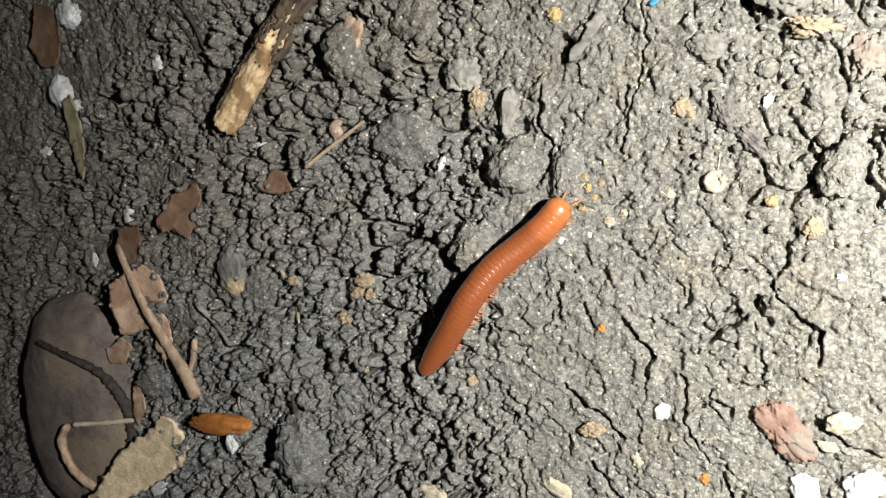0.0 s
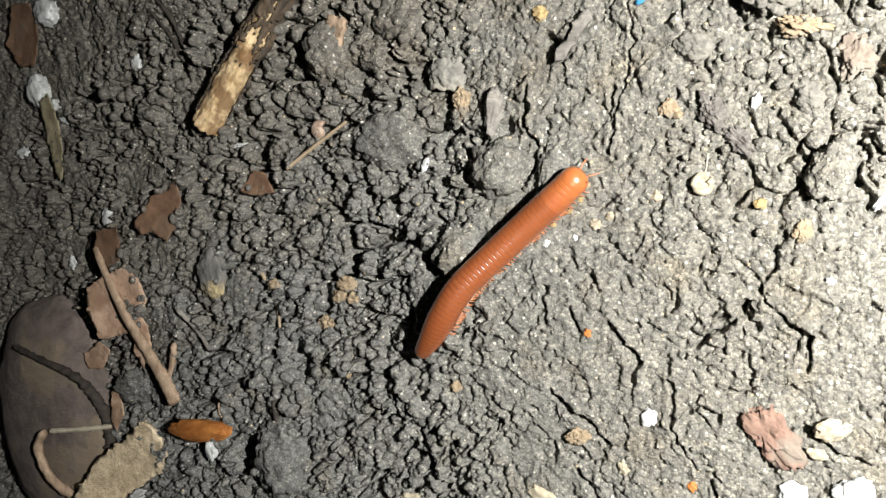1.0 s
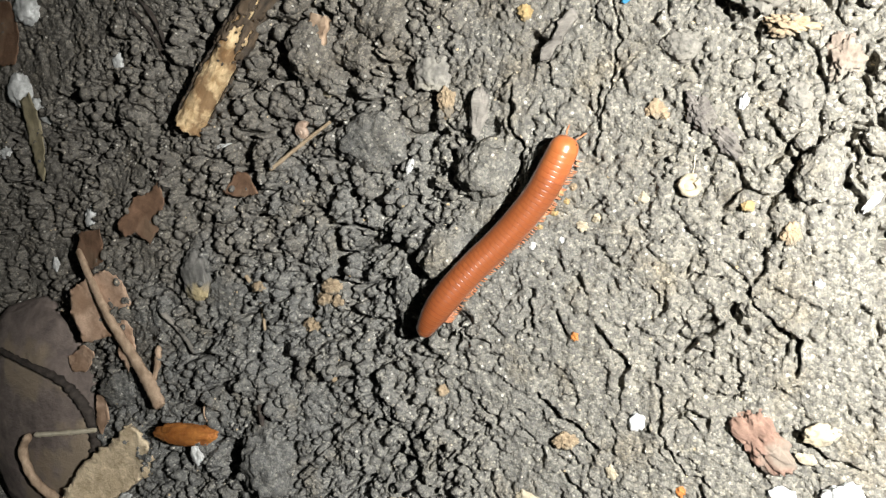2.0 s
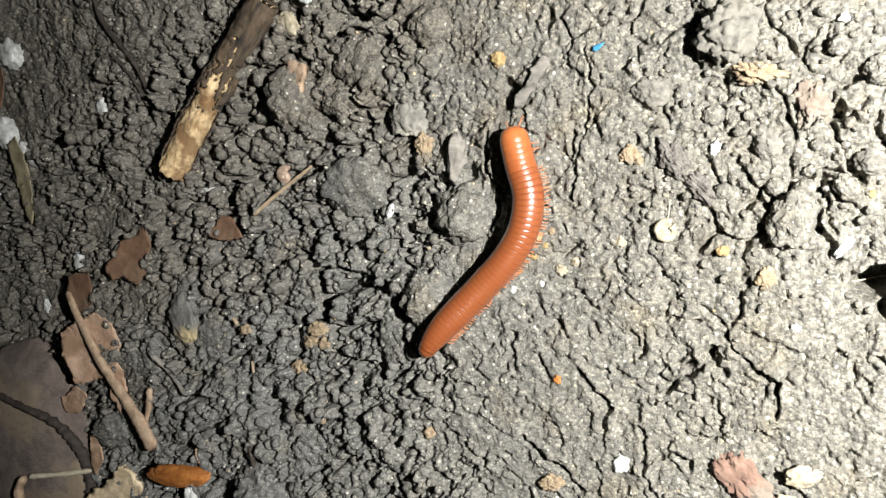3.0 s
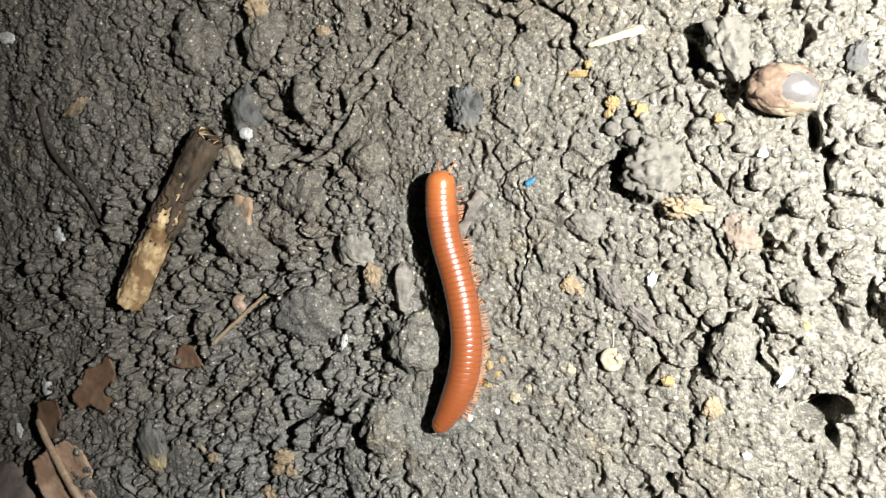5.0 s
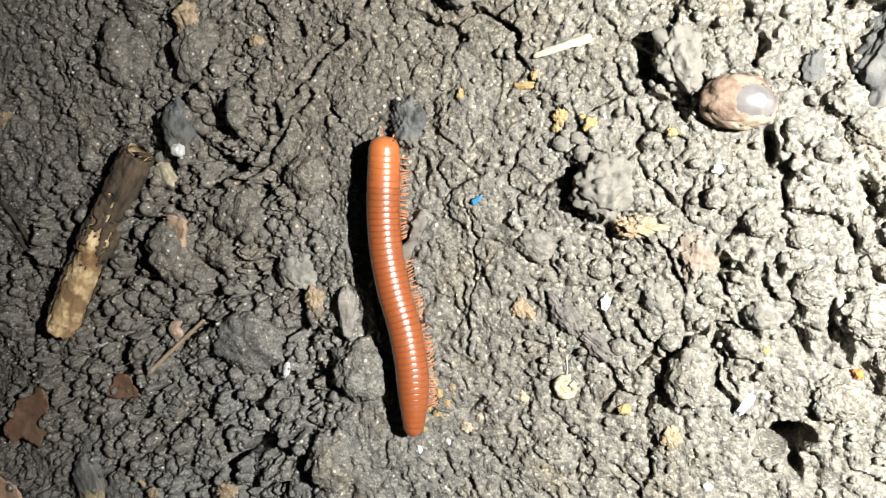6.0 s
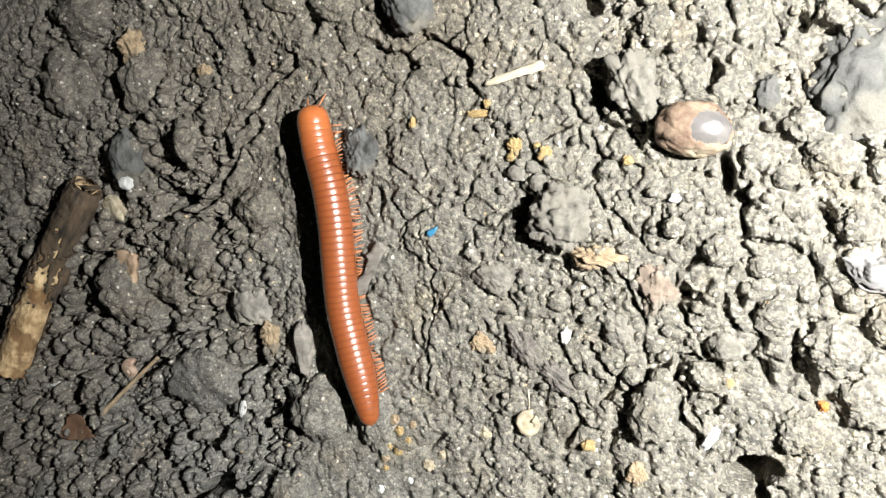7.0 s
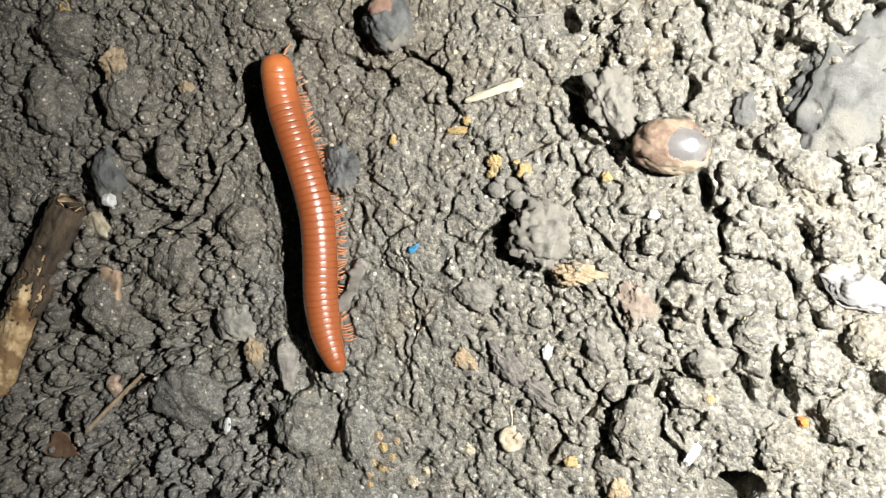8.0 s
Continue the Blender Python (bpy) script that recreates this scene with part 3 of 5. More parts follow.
def leg_mesh(side):
    pts = [(1.0, 0, -2.3), (1.6, 0.02, -2.5), (2.1, 0.08, -2.5), (2.5, 0.14, -2.85), (2.7, 0.2, -3.3), (2.75, 0.24, -3.8)]
    v, f = tube([(x * side - side * 1.0, y, z + 2.3) for x, y, z in pts], [0.15, 0.15, 0.13, 0.11, 0.08, 0.04], 6)
    return raw_mesh("leg", v, f, LIMB)


def build_millipede():
    beast = tagged(new("millipede"), "glossy rust-red millipede with ringed body, crawling over soil", "millipede")
    size = lambda k: RADIUS * (0.93 + 0.07 * min(k, 6) / 6) if k < 36 else RADIUS * (1 - 0.36 * ((k - 36) / 10.0) ** 2.2)  # noqa: E731
    main = ring_mesh(RADIUS, RADIUS)
    legs = {1: leg_mesh(1), -1: leg_mesh(-1)}
    pieces, limbs = [], []
    # head with collar, eyes and feelers
    v, f = lathe([(1.75, 0.15), (1.7, 0.8), (1.5, 1.4), (1.1, 1.95), (0.6, 2.3), (0.0, 2.5), (-0.6, 2.6), (-1.2, 2.61), (-1.25, 2.4)])
    head = new("head", raw_mesh("head", v, f, HEAD))
    head.parent = beast
    tagged(head, "rounded bright orange head")
    for s in (1, -1):
        v, f = tube([(s * 0.8, 1.1, -0.8), (s * 1.05, 1.8, -1.0), (s * 1.4, 2.4, -1.3), (s * 1.55, 2.9, -1.7), (s * 1.75, 3.3, -2.2)], [0.13, 0.15, 0.14, 0.14, 0.08], 7)
        feeler = new("antenna", raw_mesh("antenna", v, f, LIMB))
        feeler.parent = head
        v, f = tube([(s * 1.75, 1.0, 0.35), (s * 1.95, 0.95, 0.4)], [0.28, 0.2], 8)
        eye = new("eye", raw_mesh("eye", v, f, EYE))
        eye.parent = head
    pieces.append(head)
    for k in range(RINGS):
        me = main if 6 <= k < 36 else ring_mesh(size(k), size(k + 1), NECK[k // 2] if k < 8 else RING)
        seg = new("segment", me)
        seg.parent = beast
        pieces.append(seg)
        for s in (1, -1) if 0 < k < 44 else ():
            for half in (0.24, -0.24):
                if k < 4 and half < 0:
                    continue
                leg = new("leg", legs[s])
                leg.parent = seg
                limbs.append((leg, k, s, half))
    v, f = lathe([(0.6, 1.75), (0.1, 1.76), (-0.5, 1.58), (-1.05, 1.2), (-1.5, 0.7), (-1.75, 0.15)])
    tail = new("tail_plate", raw_mesh("tail_plate", v, f, RING))
    tail.parent = beast
    pieces.append(tail)
    return beast, pieces, limbs


def body_line(t):
    """The body's line at any time: each of its points glides between the known bends."""
    times = sorted(BODY)
    t = min(max(t, times[0]), times[-1])
    i = min(max(int(np.searchsorted(times, t, "right")) - 1, 0), len(times) - 2)
    a, b = times[i], times[i + 1]
    p, q = BODY[a], BODY[b]
    slope = lambda j: (BODY[times[j + 1]] - BODY[times[j - 1]]) / (times[j + 1] - times[j - 1]) if 0 < j < len(times) - 1 else (q - p) / (b - a)  # noqa: E731
    u, d = (t - a) / (b - a), b - a
    line = (2 * u**3 - 3 * u**2 + 1) * p + (u**3 - 2 * u**2 + u) * d * slope(i) + (3 * u**2 - 2 * u**3) * q + (u**3 - u**2) * d * slope(i + 1)
    # dense smooth curve
    n = len(line)
    s = np.linspace(0, n - 1, 161)
    pad = np.vstack([2 * line[0] - line[1], line, 2 * line[-1] - line[-2]])
    k = np.clip(s.astype(int), 0, n - 2)
    w = (s - k)[:, None]
    p0, p1, p2, p3 = pad[k], pad[k + 1], pad[k + 2], pad[k + 3]
    curve = 0.5 * (2 * p1 + (p2 - p0) * w + (2 * p0 - 5 * p1 + 4 * p2 - p3) * w**2 + (3 * p1 - p0 - 3 * p2 + p3) * w**3)
    for _ in range(6):
        curve[1:-1] = 0.25 * curve[:-2] + 0.5 * curve[1:-1] + 0.25 * curve[2:]
    return curve


def on_line(curve, start, pitch, count):
    """Places and headings at even steps from the head backwards; past the tail it runs straight on."""
    d = np.r_[0, np.cumsum(np.linalg.norm(np.diff(curve, axis=0), axis=1))]
    out = []
    for k in range(count):
        s = start + pitch * k
        p = [np.array([np.interp(v, d, curve[:, c]) for c in (0, 1)]) for v in (s - 0.7, s, s + 0.7)]
        if s > d[-1]:
            way = (curve[-1] - curve[-6]) / np.linalg.norm(curve[-1] - curve[-6])
            p[1] = curve[-1] + way * (s - d[-1])
            p[0], p[2] = p[1] - way, p[1] + way
        elif s < 0.7:
            p[0] = curve[0] + (curve[0] - curve[4]) * 0.2
        fwd = p[0] - p[2]
        out.append((p[1][0], p[1][1], math.degrees(math.atan2(-fwd[0], fwd[1]))))
    return out, d[-1]


def crawl_pose(x, y, turn):
    """A pose on the body's line: over the mound, pitched along its slope."""
    fx, fy = -math.sin(radians(turn)), math.cos(radians(turn))
    rise = float(mound(x + fx, y + fy) - mound(x - fx, y - fy)) / 2
    return pose(x * MM, y * MM, (AXIS + float(mound(x, y))) * MM, math.degrees(math.atan(rise)), 0, turn)


millipede, SEGMENTS, LEGS = build_millipede()


BOULDERS = []


def support(x, y, reach=0.0):
    """Height of the ground or of the large stone on it."""
    best = ground_at(x, y, reach)
    for bx, by, a, b, top, c, turn in BOULDERS:
        u, w = math.cos(radians(turn)), math.sin(radians(turn))
        d = (((x - bx) * u + (y - by) * w) / a) ** 2 + (((y - by) * u - (x - bx) * w) / b) ** 2
        if d < 1:
            best = max(best, top - c + c * math.sqrt(1 - d))
    return best


def lump_mesh(name, a, b, c, seed, mat, rough=0.2, fine=3, knobs=0.0):
    """An irregular stone, crumb or clod with half-axes in mm."""
    bm = bmesh.new()
    bmesh.ops.create_icosphere(bm, subdivisions=fine, radius=1.0)
    o = Vector((seed * 3.17 % 50, seed * 7.31 % 50, seed * 1.93 % 50))
    for v in bm.verts:
        p = v.co.normalized()
        r = 1 + rough * (noise.noise(p * 1.3 + o) + 0.6 * noise.noise(p * 3.1 + o) + 0.3 * noise.noise(p * 7.0 + o))
        if knobs:
            for k, (f, g) in enumerate(((1.9, 1.0), (4.3, 0.62), (9.5, 0.36), (21.0, 0.12))):
                if k < fine - 2:
                    d = noise.voronoi((p + 0.12 * Vector((noise.noise(p * 4 + o), noise.noise(p * 4 - o), 0))) * f + o)[0]
                    r += knobs * g * (0.55 - d[0] * 1.1)
        q = p * r
        v.co = Vector((q.x * a, q.y * b, q.z * c)) * MM
    me = bpy.data.meshes.new(name)
    for f in bm.faces:
        f.smooth = True
    bm.to_mesh(me)
    bm.free()
    me.materials.append(mat)
    return me


def lump(name, label, category, mat, x, y, a, b, c, turn=0.0, seed=1, sink=0.35, rough=0.2, fine=3, knobs=0.0, group="", up=0.0):
    """One loose lump lying on the ground; sink: the share of its height that is bedded in."""
    ob = new(name, lump_mesh(name, a, b, c, seed, mat, rough, fine, knobs))
    z = ground_at(x, y, max(a, b) * 0.6) + c * (1 - 2 * sink) + up
    ob.matrix_basis = pose(x * MM, y * MM, z * MM, 0, 0, turn)
    if name == "rock":
        BOULDERS.append((x, y, a, b, z + c, c, turn))
    return tagged(ob, label, category, group)


def sheet(name, label, category, mat, outline, curl=0.6, lift=0.4, thick=0.25, seed=1, group="", rag=None, grain=None, tilt=0.0):
    """A dry leaf or flake from its outline (mm): a thin, curled and uneven plate that lies on the ground."""
    from mathutils import geometry
    pts = [Vector(p) for p in outline]
    c = sum(pts, Vector((0, 0))) / len(pts)
    rnd = random.Random(seed)
    ragged = rag or {"leaf": 0.3, "wood chip": 0.4}.get(category, 0.12)
    edge = []
    for p, q in zip(pts, pts[1:] + pts[:1]):
        steps = max(2, int((q - p).length / 0.8))
        for k in range(steps):
            e = p.lerp(q, k / steps)
            edge.append(e + Vector((rnd.uniform(-ragged, ragged), rnd.uniform(-ragged, ragged))))
    lo = Vector((min(p.x for p in pts), min(p.y for p in pts)))
    hi = Vector((max(p.x for p in pts), max(p.y for p in pts)))
    inner, gap = [], max(0.7, (hi - lo).length / 26)
    yy = lo.y
    while yy < hi.y and category != "stalk":
        xx = lo.x
        while xx < hi.x:
            inner.append(Vector((xx + rnd.uniform(-0.2, 0.2), yy + rnd.uniform(-0.2, 0.2))))
            xx += gap
        yy += gap
    n = len(edge)
    vs, _, fs, _, _, _ = geometry.delaunay_2d_cdt(edge + inner, [(k, (k + 1) % n) for k in range(n)], [list(range(n))], 1, 1e-4)
    size = (hi - lo).length / 2
    ground = float(np.percentile([support(p.x, p.y, 1.2) for p in edge[::3] + [c]], 75))
    grainy = grain or {"wood chip": 0.5, "leaf": 0.2}.get(category, 0.12)
    top, bottom = [], []
    for v in vs:
        d = (v - c).length / size
        z = ground + lift + tilt * (c.x - v.x) + curl * size * 0.25 * (d * d - 0.3) + 0.35 * noise.noise(Vector((v.x * 0.28, v.y * 0.28, seed * 1.7))) + grainy * (noise.noise(Vector((v.x * 0.8, v.y * 0.8, seed * 2.3))) + 0.7 * noise.noise(Vector((v.x * 1.9, v.y * 1.9, seed * 1.3))))
        if category != "stalk":
            z = max(z, support(v.x, v.y) * 0.5 + ground * 0.5 + 0.1)
        top.append(((v.x - c.x) * MM, (v.y - c.y) * MM, (z + thick) * MM))
        bottom.append(((v.x - c.x) * MM, (v.y - c.y) * MM, z * MM))
    m = len(vs)
    faces = [tuple(f) for f in fs] + [tuple(i + m for i in reversed(f)) for f in fs]
    used = {}
    for f in fs:
        for a, b in zip(f, list(f[1:]) + [f[0]]):
            used[(a, b)] = used.get((a, b), 0) + 1
    for a, b in used:
        if (b, a) not in used:
            faces.append((b, a, a + m, b + m))
    ob = mesh_object(name, top + bottom, faces, mat)
    ob.matrix_basis = pose(c.x * MM, c.y * MM, 0)
    return tagged(ob, label, category, group)


def rod(name, label, category, mat, points, r0, r1, sides=9, flat=1.0, wobble=0.12, seed=1, lift=0.0, taper=0.45, group="", parent=None):
    """A twig, straw or fibre along points (x, y) or (x, y, height over the ground), with end radii in mm."""
    rnd = random.Random(seed)
    pts = [Vector((p[0], p[1], support(p[0], p[1], 1.0) + r0 * 0.6 + lift + (p[2] if len(p) > 2 else 0))) for p in points]
    length = sum((b - a).length for a, b in zip(pts, pts[1:]))
    count = max(6, int(length / max(0.5, r0 * 0.8)))
    dense = []
    for k in range(count + 1):
        s = k / count * (len(pts) - 1)
        i = min(int(s), len(pts) - 2)
        w = s - i
        p0, p1, p2, p3 = pts[max(i - 1, 0)], pts[i], pts[i + 1], pts[min(i + 2, len(pts) - 1)]
        dense.append(0.5 * (2 * p1 + (p2 - p0) * w + (2 * p0 - 5 * p1 + 4 * p2 - p3) * w * w + (3 * p1 - p0 - 3 * p2 + p3) * w**3))
    radii = [(r0 + (r1 - r0) * k / count) * (1 + wobble * rnd.uniform(-1, 1)) for k in range(count + 1)]
    mid = dense[len(dense) // 2]
    for k in range(count + 1):
        end = min(k, count - k) / count * length / max(r0, r1)
        radii[k] *= 1 - taper * max(0.0, 1 - end / 1.6) ** 2
    v, f = tube([p - mid for p in dense], radii, sides)
    v = [p + (p - (dense[i // sides] - mid) * MM) * 0.55 * wobble / 0.12 * 0.35 * (noise.noise(p / MM * 0.9 + Vector((seed, 0, 0))) + 0.6 * noise.noise(p / MM * 2.6)) for i, p in enumerate(v)]
    if flat != 1.0:
        v = [Vector((p.x, p.y, p.z * flat)) for p in v]
    ob = mesh_object(name, v, f, mat)
    ob.matrix_basis = pose(mid.x * MM, mid.y * MM, mid.z * MM)
    if parent:
        ob.parent = parent
        return ob
    return tagged(ob, label, category, group)



# ---- larger litter ----
def build_stick(ax, ay, bx, by, radius):
    """A broken stick: a bare, gnawed wood core with dark bark left on most of it."""
    stick = tagged(new("stick"), "broken stick with dark bark and bare tan wood at one end", "stick")
    a, b = Vector((ax, ay, 0)), Vector((bx, by, 0))
    length, turn = (b - a).length, math.degrees(math.atan2(by - ay, bx - ax))
    z = max(ground_at(ax + (bx - ax) * k / 8, ay + (by - ay) * k / 8, radius) for k in range(9))
    stick.matrix_basis = pose(ax * MM, ay * MM, (z + radius * 0.62) * MM, 0, 0, turn)
    sides, rings = 56, 150
    def surface(grow, keep):
        verts, faces, on = [], [], []
        for i in range(rings + 1):
            s = i / rings
            x = s * length
            for k in range(sides):
                t = 2 * math.pi * k / sides
                p = Vector((x * 0.12, math.cos(t) * 0.9, math.sin(t) * 0.9))
                r = radius * (1.0 - 0.28 * s + 0.15 * noise.noise(p * 1.2) + 0.10 * noise.noise(p * 4) + 0.07 * noise.noise(Vector((x * 0.5, t * 3, 3))) + 0.05 * noise.noise(Vector((x * 1.4, t * 6, 7))))
                r *= 1 + 0.16 * math.exp(-((x - length * 0.52) / 3.0) ** 2) + 0.1 * math.exp(-((x - length * 0.93) / 2.5) ** 2)
                ragged = 1.2 * noise.noise(Vector((k * 0.35, 0, 9)))
                xx = x + (ragged if i in (0, rings) else 0)
                bow = 0.8 * math.sin(s * 3.1)
                verts.append(((xx) * MM, (math.cos(t) * r + math.cos(t) * grow + bow) * MM, (math.sin(t) * (r + grow) * 0.9) * MM))
        for i in range(rings):
            for k in range(sides):
                q = (i * sides + k, i * sides + (k + 1) % sides, (i + 1) * sides + (k + 1) % sides, (i + 1) * sides + k)
                if keep(i / rings, 2 * math.pi * k / sides):
                    faces.append(q[::-1])
        return verts, faces
    v, f = surface(0.0, lambda s, t: True)
    f += [tuple(range(sides)), tuple(range(rings * sides, (rings + 1) * sides))[::-1]]
    mesh_object("wood", v, f, WOOD, stick)
    def barked(s, t):
        facing = math.cos(t - math.radians(122))   # the worn flank looks to +x and up
        edge = 0.35 * noise.noise(Vector((s * 9, t * 1.4, 2.0))) + 0.35 * noise.noise(Vector((s * 26, t * 3, 5.0))) + 0.3 * noise.noise(Vector((s * 60, t * 7, 1.0)))
        return s > 0.93 or s + edge * 0.6 > 0.36 + 0.26 * facing or (facing < -0.2 + edge and s > 0.03)
    v, f = surface(0.28, barked)
    f.append(tuple(range(rings * sides, (rings + 1) * sides)))
    bark = mesh_object("bark", v, f, BARK, stick)
    thick = bark.modifiers.new("thickness", "SOLIDIFY")
    thick.thickness, thick.offset = 0.45 * MM, -1
    return stick


def build_snail(x, y, r):
    """A small coiled shell."""
    pts, rad = [], []
    for k in range(60):
        t = k / 59
        a = t * 4.6 * math.pi
        d = r * 0.62 * (1 - t) ** 1.1
        pts.append((math.cos(a) * d, math.sin(a) * d, r * 0.75 * t))
        rad.append(r * (0.46 * (1 - t) + 0.08))
    v, f = tube(pts, rad, 12)
    ob = mesh_object("snail_shell", v, f, SNAIL)
    ob.matrix_basis = pose(x * MM, y * MM, (ground_at(x, y, r) + r * 0.2) * MM, 12, -10, 40)
    return tagged(ob, "small coiled pinkish-tan snail shell", "shell")


def build_coil(x, y, r):
    """A curled cream shell fragment: an open ring with a filled floor."""
    pts = [(math.cos(k * 0.21) * r * 0.68 * (1 - k * 0.006), math.sin(k * 0.21) * r * 0.68 * (1 - k * 0.006), 0.25 * math.sin(k * 0.5) + k * 0.012) for k in range(29)]
    v, f = tube(pts, [r * (0.28 + 0.09 * noise.noise(Vector((k * 0.45, 1.7, 0)))) for k in range(29)], 10)
    ring = mesh_object("curled_shell", v, f, CREAM)
    ring.matrix_basis = pose(x * MM, y * MM, (ground_at(x, y, r) + r * 0.2) * MM, 5, 6, 60)
    floor_part = new("shell_floor", lump_mesh("shell_floor", r * 0.62, r * 0.62, r * 0.2, 77, CREAM, 0.2, 3))
    floor_part.parent = ring
    return tagged(ring, "curled cream shell fragment on grey crust", "shell")


def build_seed(x, y, a, b, turn):
    """A glossy brown kernel showing through a torn, earthy husk."""
    seed = tagged(new("seed"), "glossy brown seed in a torn earthy husk", "seed")
    seed.matrix_basis = pose(x * MM, y * MM, (ground_at(x, y, a * 0.6) + b * 0.8) * MM, 0, 0, turn)
    k = new("kernel", lump_mesh("kernel", a * 0.93, b * 0.9, b * 0.82, 61, KERNEL, 0.05, 5, 0.03))
    k.parent = seed
    k.matrix_basis = pose(0.5 * MM, 0, 0.1 * b * MM)
    h = lump_mesh("husk", a * 0.98, b * 0.98, b * 0.84, 62, HUSK, 0.15, 5, 0.10)
    bm = bmesh.new()
    bm.from_mesh(h)
    gone = []
    for f in bm.faces:
        c = f.calc_center_median() / MM
        ragged = 0.9 * noise.noise(c * 0.8) + 0.4 * noise.noise(c * 2.2)
        if math.hypot((c.x - 0.55 * a) / (0.48 * a), (c.y - 0.12 * b) / (0.62 * b)) + 0.35 * ragged < 1 and c.z > 0.1:
            gone.append(f)
    bmesh.ops.delete(bm, geom=gone, context="FACES")
    bm.to_mesh(h)
    bm.free()
    hk = new("husk", h)
    hk.parent = seed
    thick = hk.modifiers.new("thickness", "SOLIDIFY")
    thick.thickness, thick.offset = 0.4 * MM, 1
    return seed


def build_dark_seed(x, y, a, b):
    """A dark cracked seed with a pinkish scar."""
    seed = tagged(new("dark_seed"), "dark round cracked seed with a pinkish scar", "seed")
    seed.matrix_basis = pose(x * MM, y * MM, (ground_at(x, y, a * 0.6) + a * 0.35) * MM)
    body = new("shell", lump_mesh("shell", a, b, a * 0.85, 71, DARK_STONE, 0.16, 5, 0.22))
    body.parent = seed
    scar = new("scar", lump_mesh("scar", a * 0.5, b * 0.36, a * 0.25, 72, PINK, 0.3, 4, 0.2))
    scar.parent = seed
    scar.matrix_basis = pose(0.1 * a * MM, 0.42 * b * MM, 0.66 * a * MM, 20, 0, 10)
    return seed


build_stick(-67.1, -5.9, -32.0, 27.2, 3.40)
lump("rock", "large smooth mauve-brown stone half sunk in soil", "stone", ROCK, -153.0, -87.5, 29.5, 37.0, 9.00, -10, 11, sink=0.45, rough=0.06, fine=5, knobs=0.03)
lump("flat_stone", "flat rounded grey stone with ochre stains", "stone", GREY_STONE, -70.9, -41.5, 4.9, 6.3, 1.5, -1, 6, sink=0.30, rough=0.15, fine=5, knobs=0.2)
lump("pale_stone", "pale rounded stone with cream streaks", "stone", PALE_STONE, -1.1, -0.8, 4.16, 3.51, 1.80, -24, 13, sink=0.42, rough=0.32, fine=5, knobs=0.20)
lump("dark_pebble", "dark grey pebble set upright in soil", "stone", DARK_STONE, -21.0, 29.9, 3.69, 5.27, 2.40, -18, 14, sink=0.38, rough=0.20, fine=5, knobs=0.22)
lump("grey_stone", "layered blue-grey stone crusted with dusty soil", "stone", BLUE_STONE, 99.4, 15.0, 5.6, 8.4, 2.4, -38, 15, sink=0.7, rough=0.25, fine=5, knobs=0.32)
lump("grey_stone", "pale mauve-grey oblong stone bedded in loam", "stone", PALE_GREY, 96.6, -9.2, 3.9, 2.3, 2.00, -35, 16, sink=0.5, rough=0.28, fine=5, knobs=0.16)
lump("pebble", "small blue-grey pebble between clods", "stone", BLUE_STONE, 88.0, 15.2, 1.3, 2.10, 1.00, -14, 17, sink=0.45, rough=0.4, fine=4, knobs=0.35)
lump("pebble", "dull grey pebble in dusty loam", "stone", CLAY, 77.5, -16.2, 2.24, 1.89, 1.80, -22, 18, sink=0.42, rough=0.22, fine=5, knobs=0.14)
lump("pebble", "dull grey pebble in dusty loam", "stone", SOIL, 74.3, -19.7, 2.29, 1.61, 1.60, -49, 19, sink=0.35, rough=0.20, fine=4, knobs=0.25)
lump("brick_scrap", "weathered reddish brick scrap pressed into soil", "stone", PINK, 57.5, -66.1, 3.3, 4.6, 1.20, 38, 20, sink=0.5, rough=0.5, fine=5, knobs=0.35)
lump("soil_clod", "grey crumbly soil clod", "soil clod", CLAY, 72.4, 20.2, 3.2, 4.4, 2.9, 6, 21, sink=0.20, rough=0.24, fine=5, knobs=0.32, group="soil clods")
lump("soil_clod", "grey crumbly soil clod", "soil clod", CLAY, 59.4, 4.8, 4.2, 4.3, 3.2, -10, 22, sink=0.24, rough=0.24, fine=5, knobs=0.34, group="soil clods")
lump("soil_clod", "dark blue-grey gritty soil clod", "soil clod", DARK_STONE, 28.4, 20.4, 2.8, 3.6, 2.0, -12, 23, sink=0.36, rough=0.34, fine=5, knobs=0.5, group="soil clods")
lump("soil_clod", "grey crumbly soil clod", "soil clod", SOIL, 76.3, 27.6, 2.19, 2.03, 1.42, -16, 24, sink=0.50, rough=0.20, fine=5, knobs=0.24, group="soil clods")
lump("soil_clod", "grey crumbly soil clod", "soil clod", SOIL, 93.7, 6.1, 3.21, 2.91, 2.03, -12, 25, sink=0.50, rough=0.20, fine=5, knobs=0.24, group="soil clods")
lump("soil_clod", "grey crumbly soil clod", "soil clod", SOIL, 91.3, 10.5, 2.28, 2.36, 1.60, -13, 26, sink=0.50, rough=0.20, fine=5, knobs=0.24, group="soil clods")
lump("soil_clod", "grey crumbly soil clod", "soil clod", SOIL, 84.4, -13.0, 2.67, 2.54, 1.78, -7, 27, sink=0.50, rough=0.20, fine=5, knobs=0.24, group="soil clods")
lump("soil_clod", "grey crumbly soil clod", "soil clod", SOIL, 90.4, -17.4, 3.47, 3.66, 2.43, -6, 28, sink=0.50, rough=0.20, fine=5, knobs=0.24, group="soil clods")
lump("soil_clod", "grey crumbly soil clod", "soil clod", SOIL, 96.4, -15.2, 2.16, 2.83, 1.51, -7, 29, sink=0.50, rough=0.20, fine=5, knobs=0.24, group="soil clods")
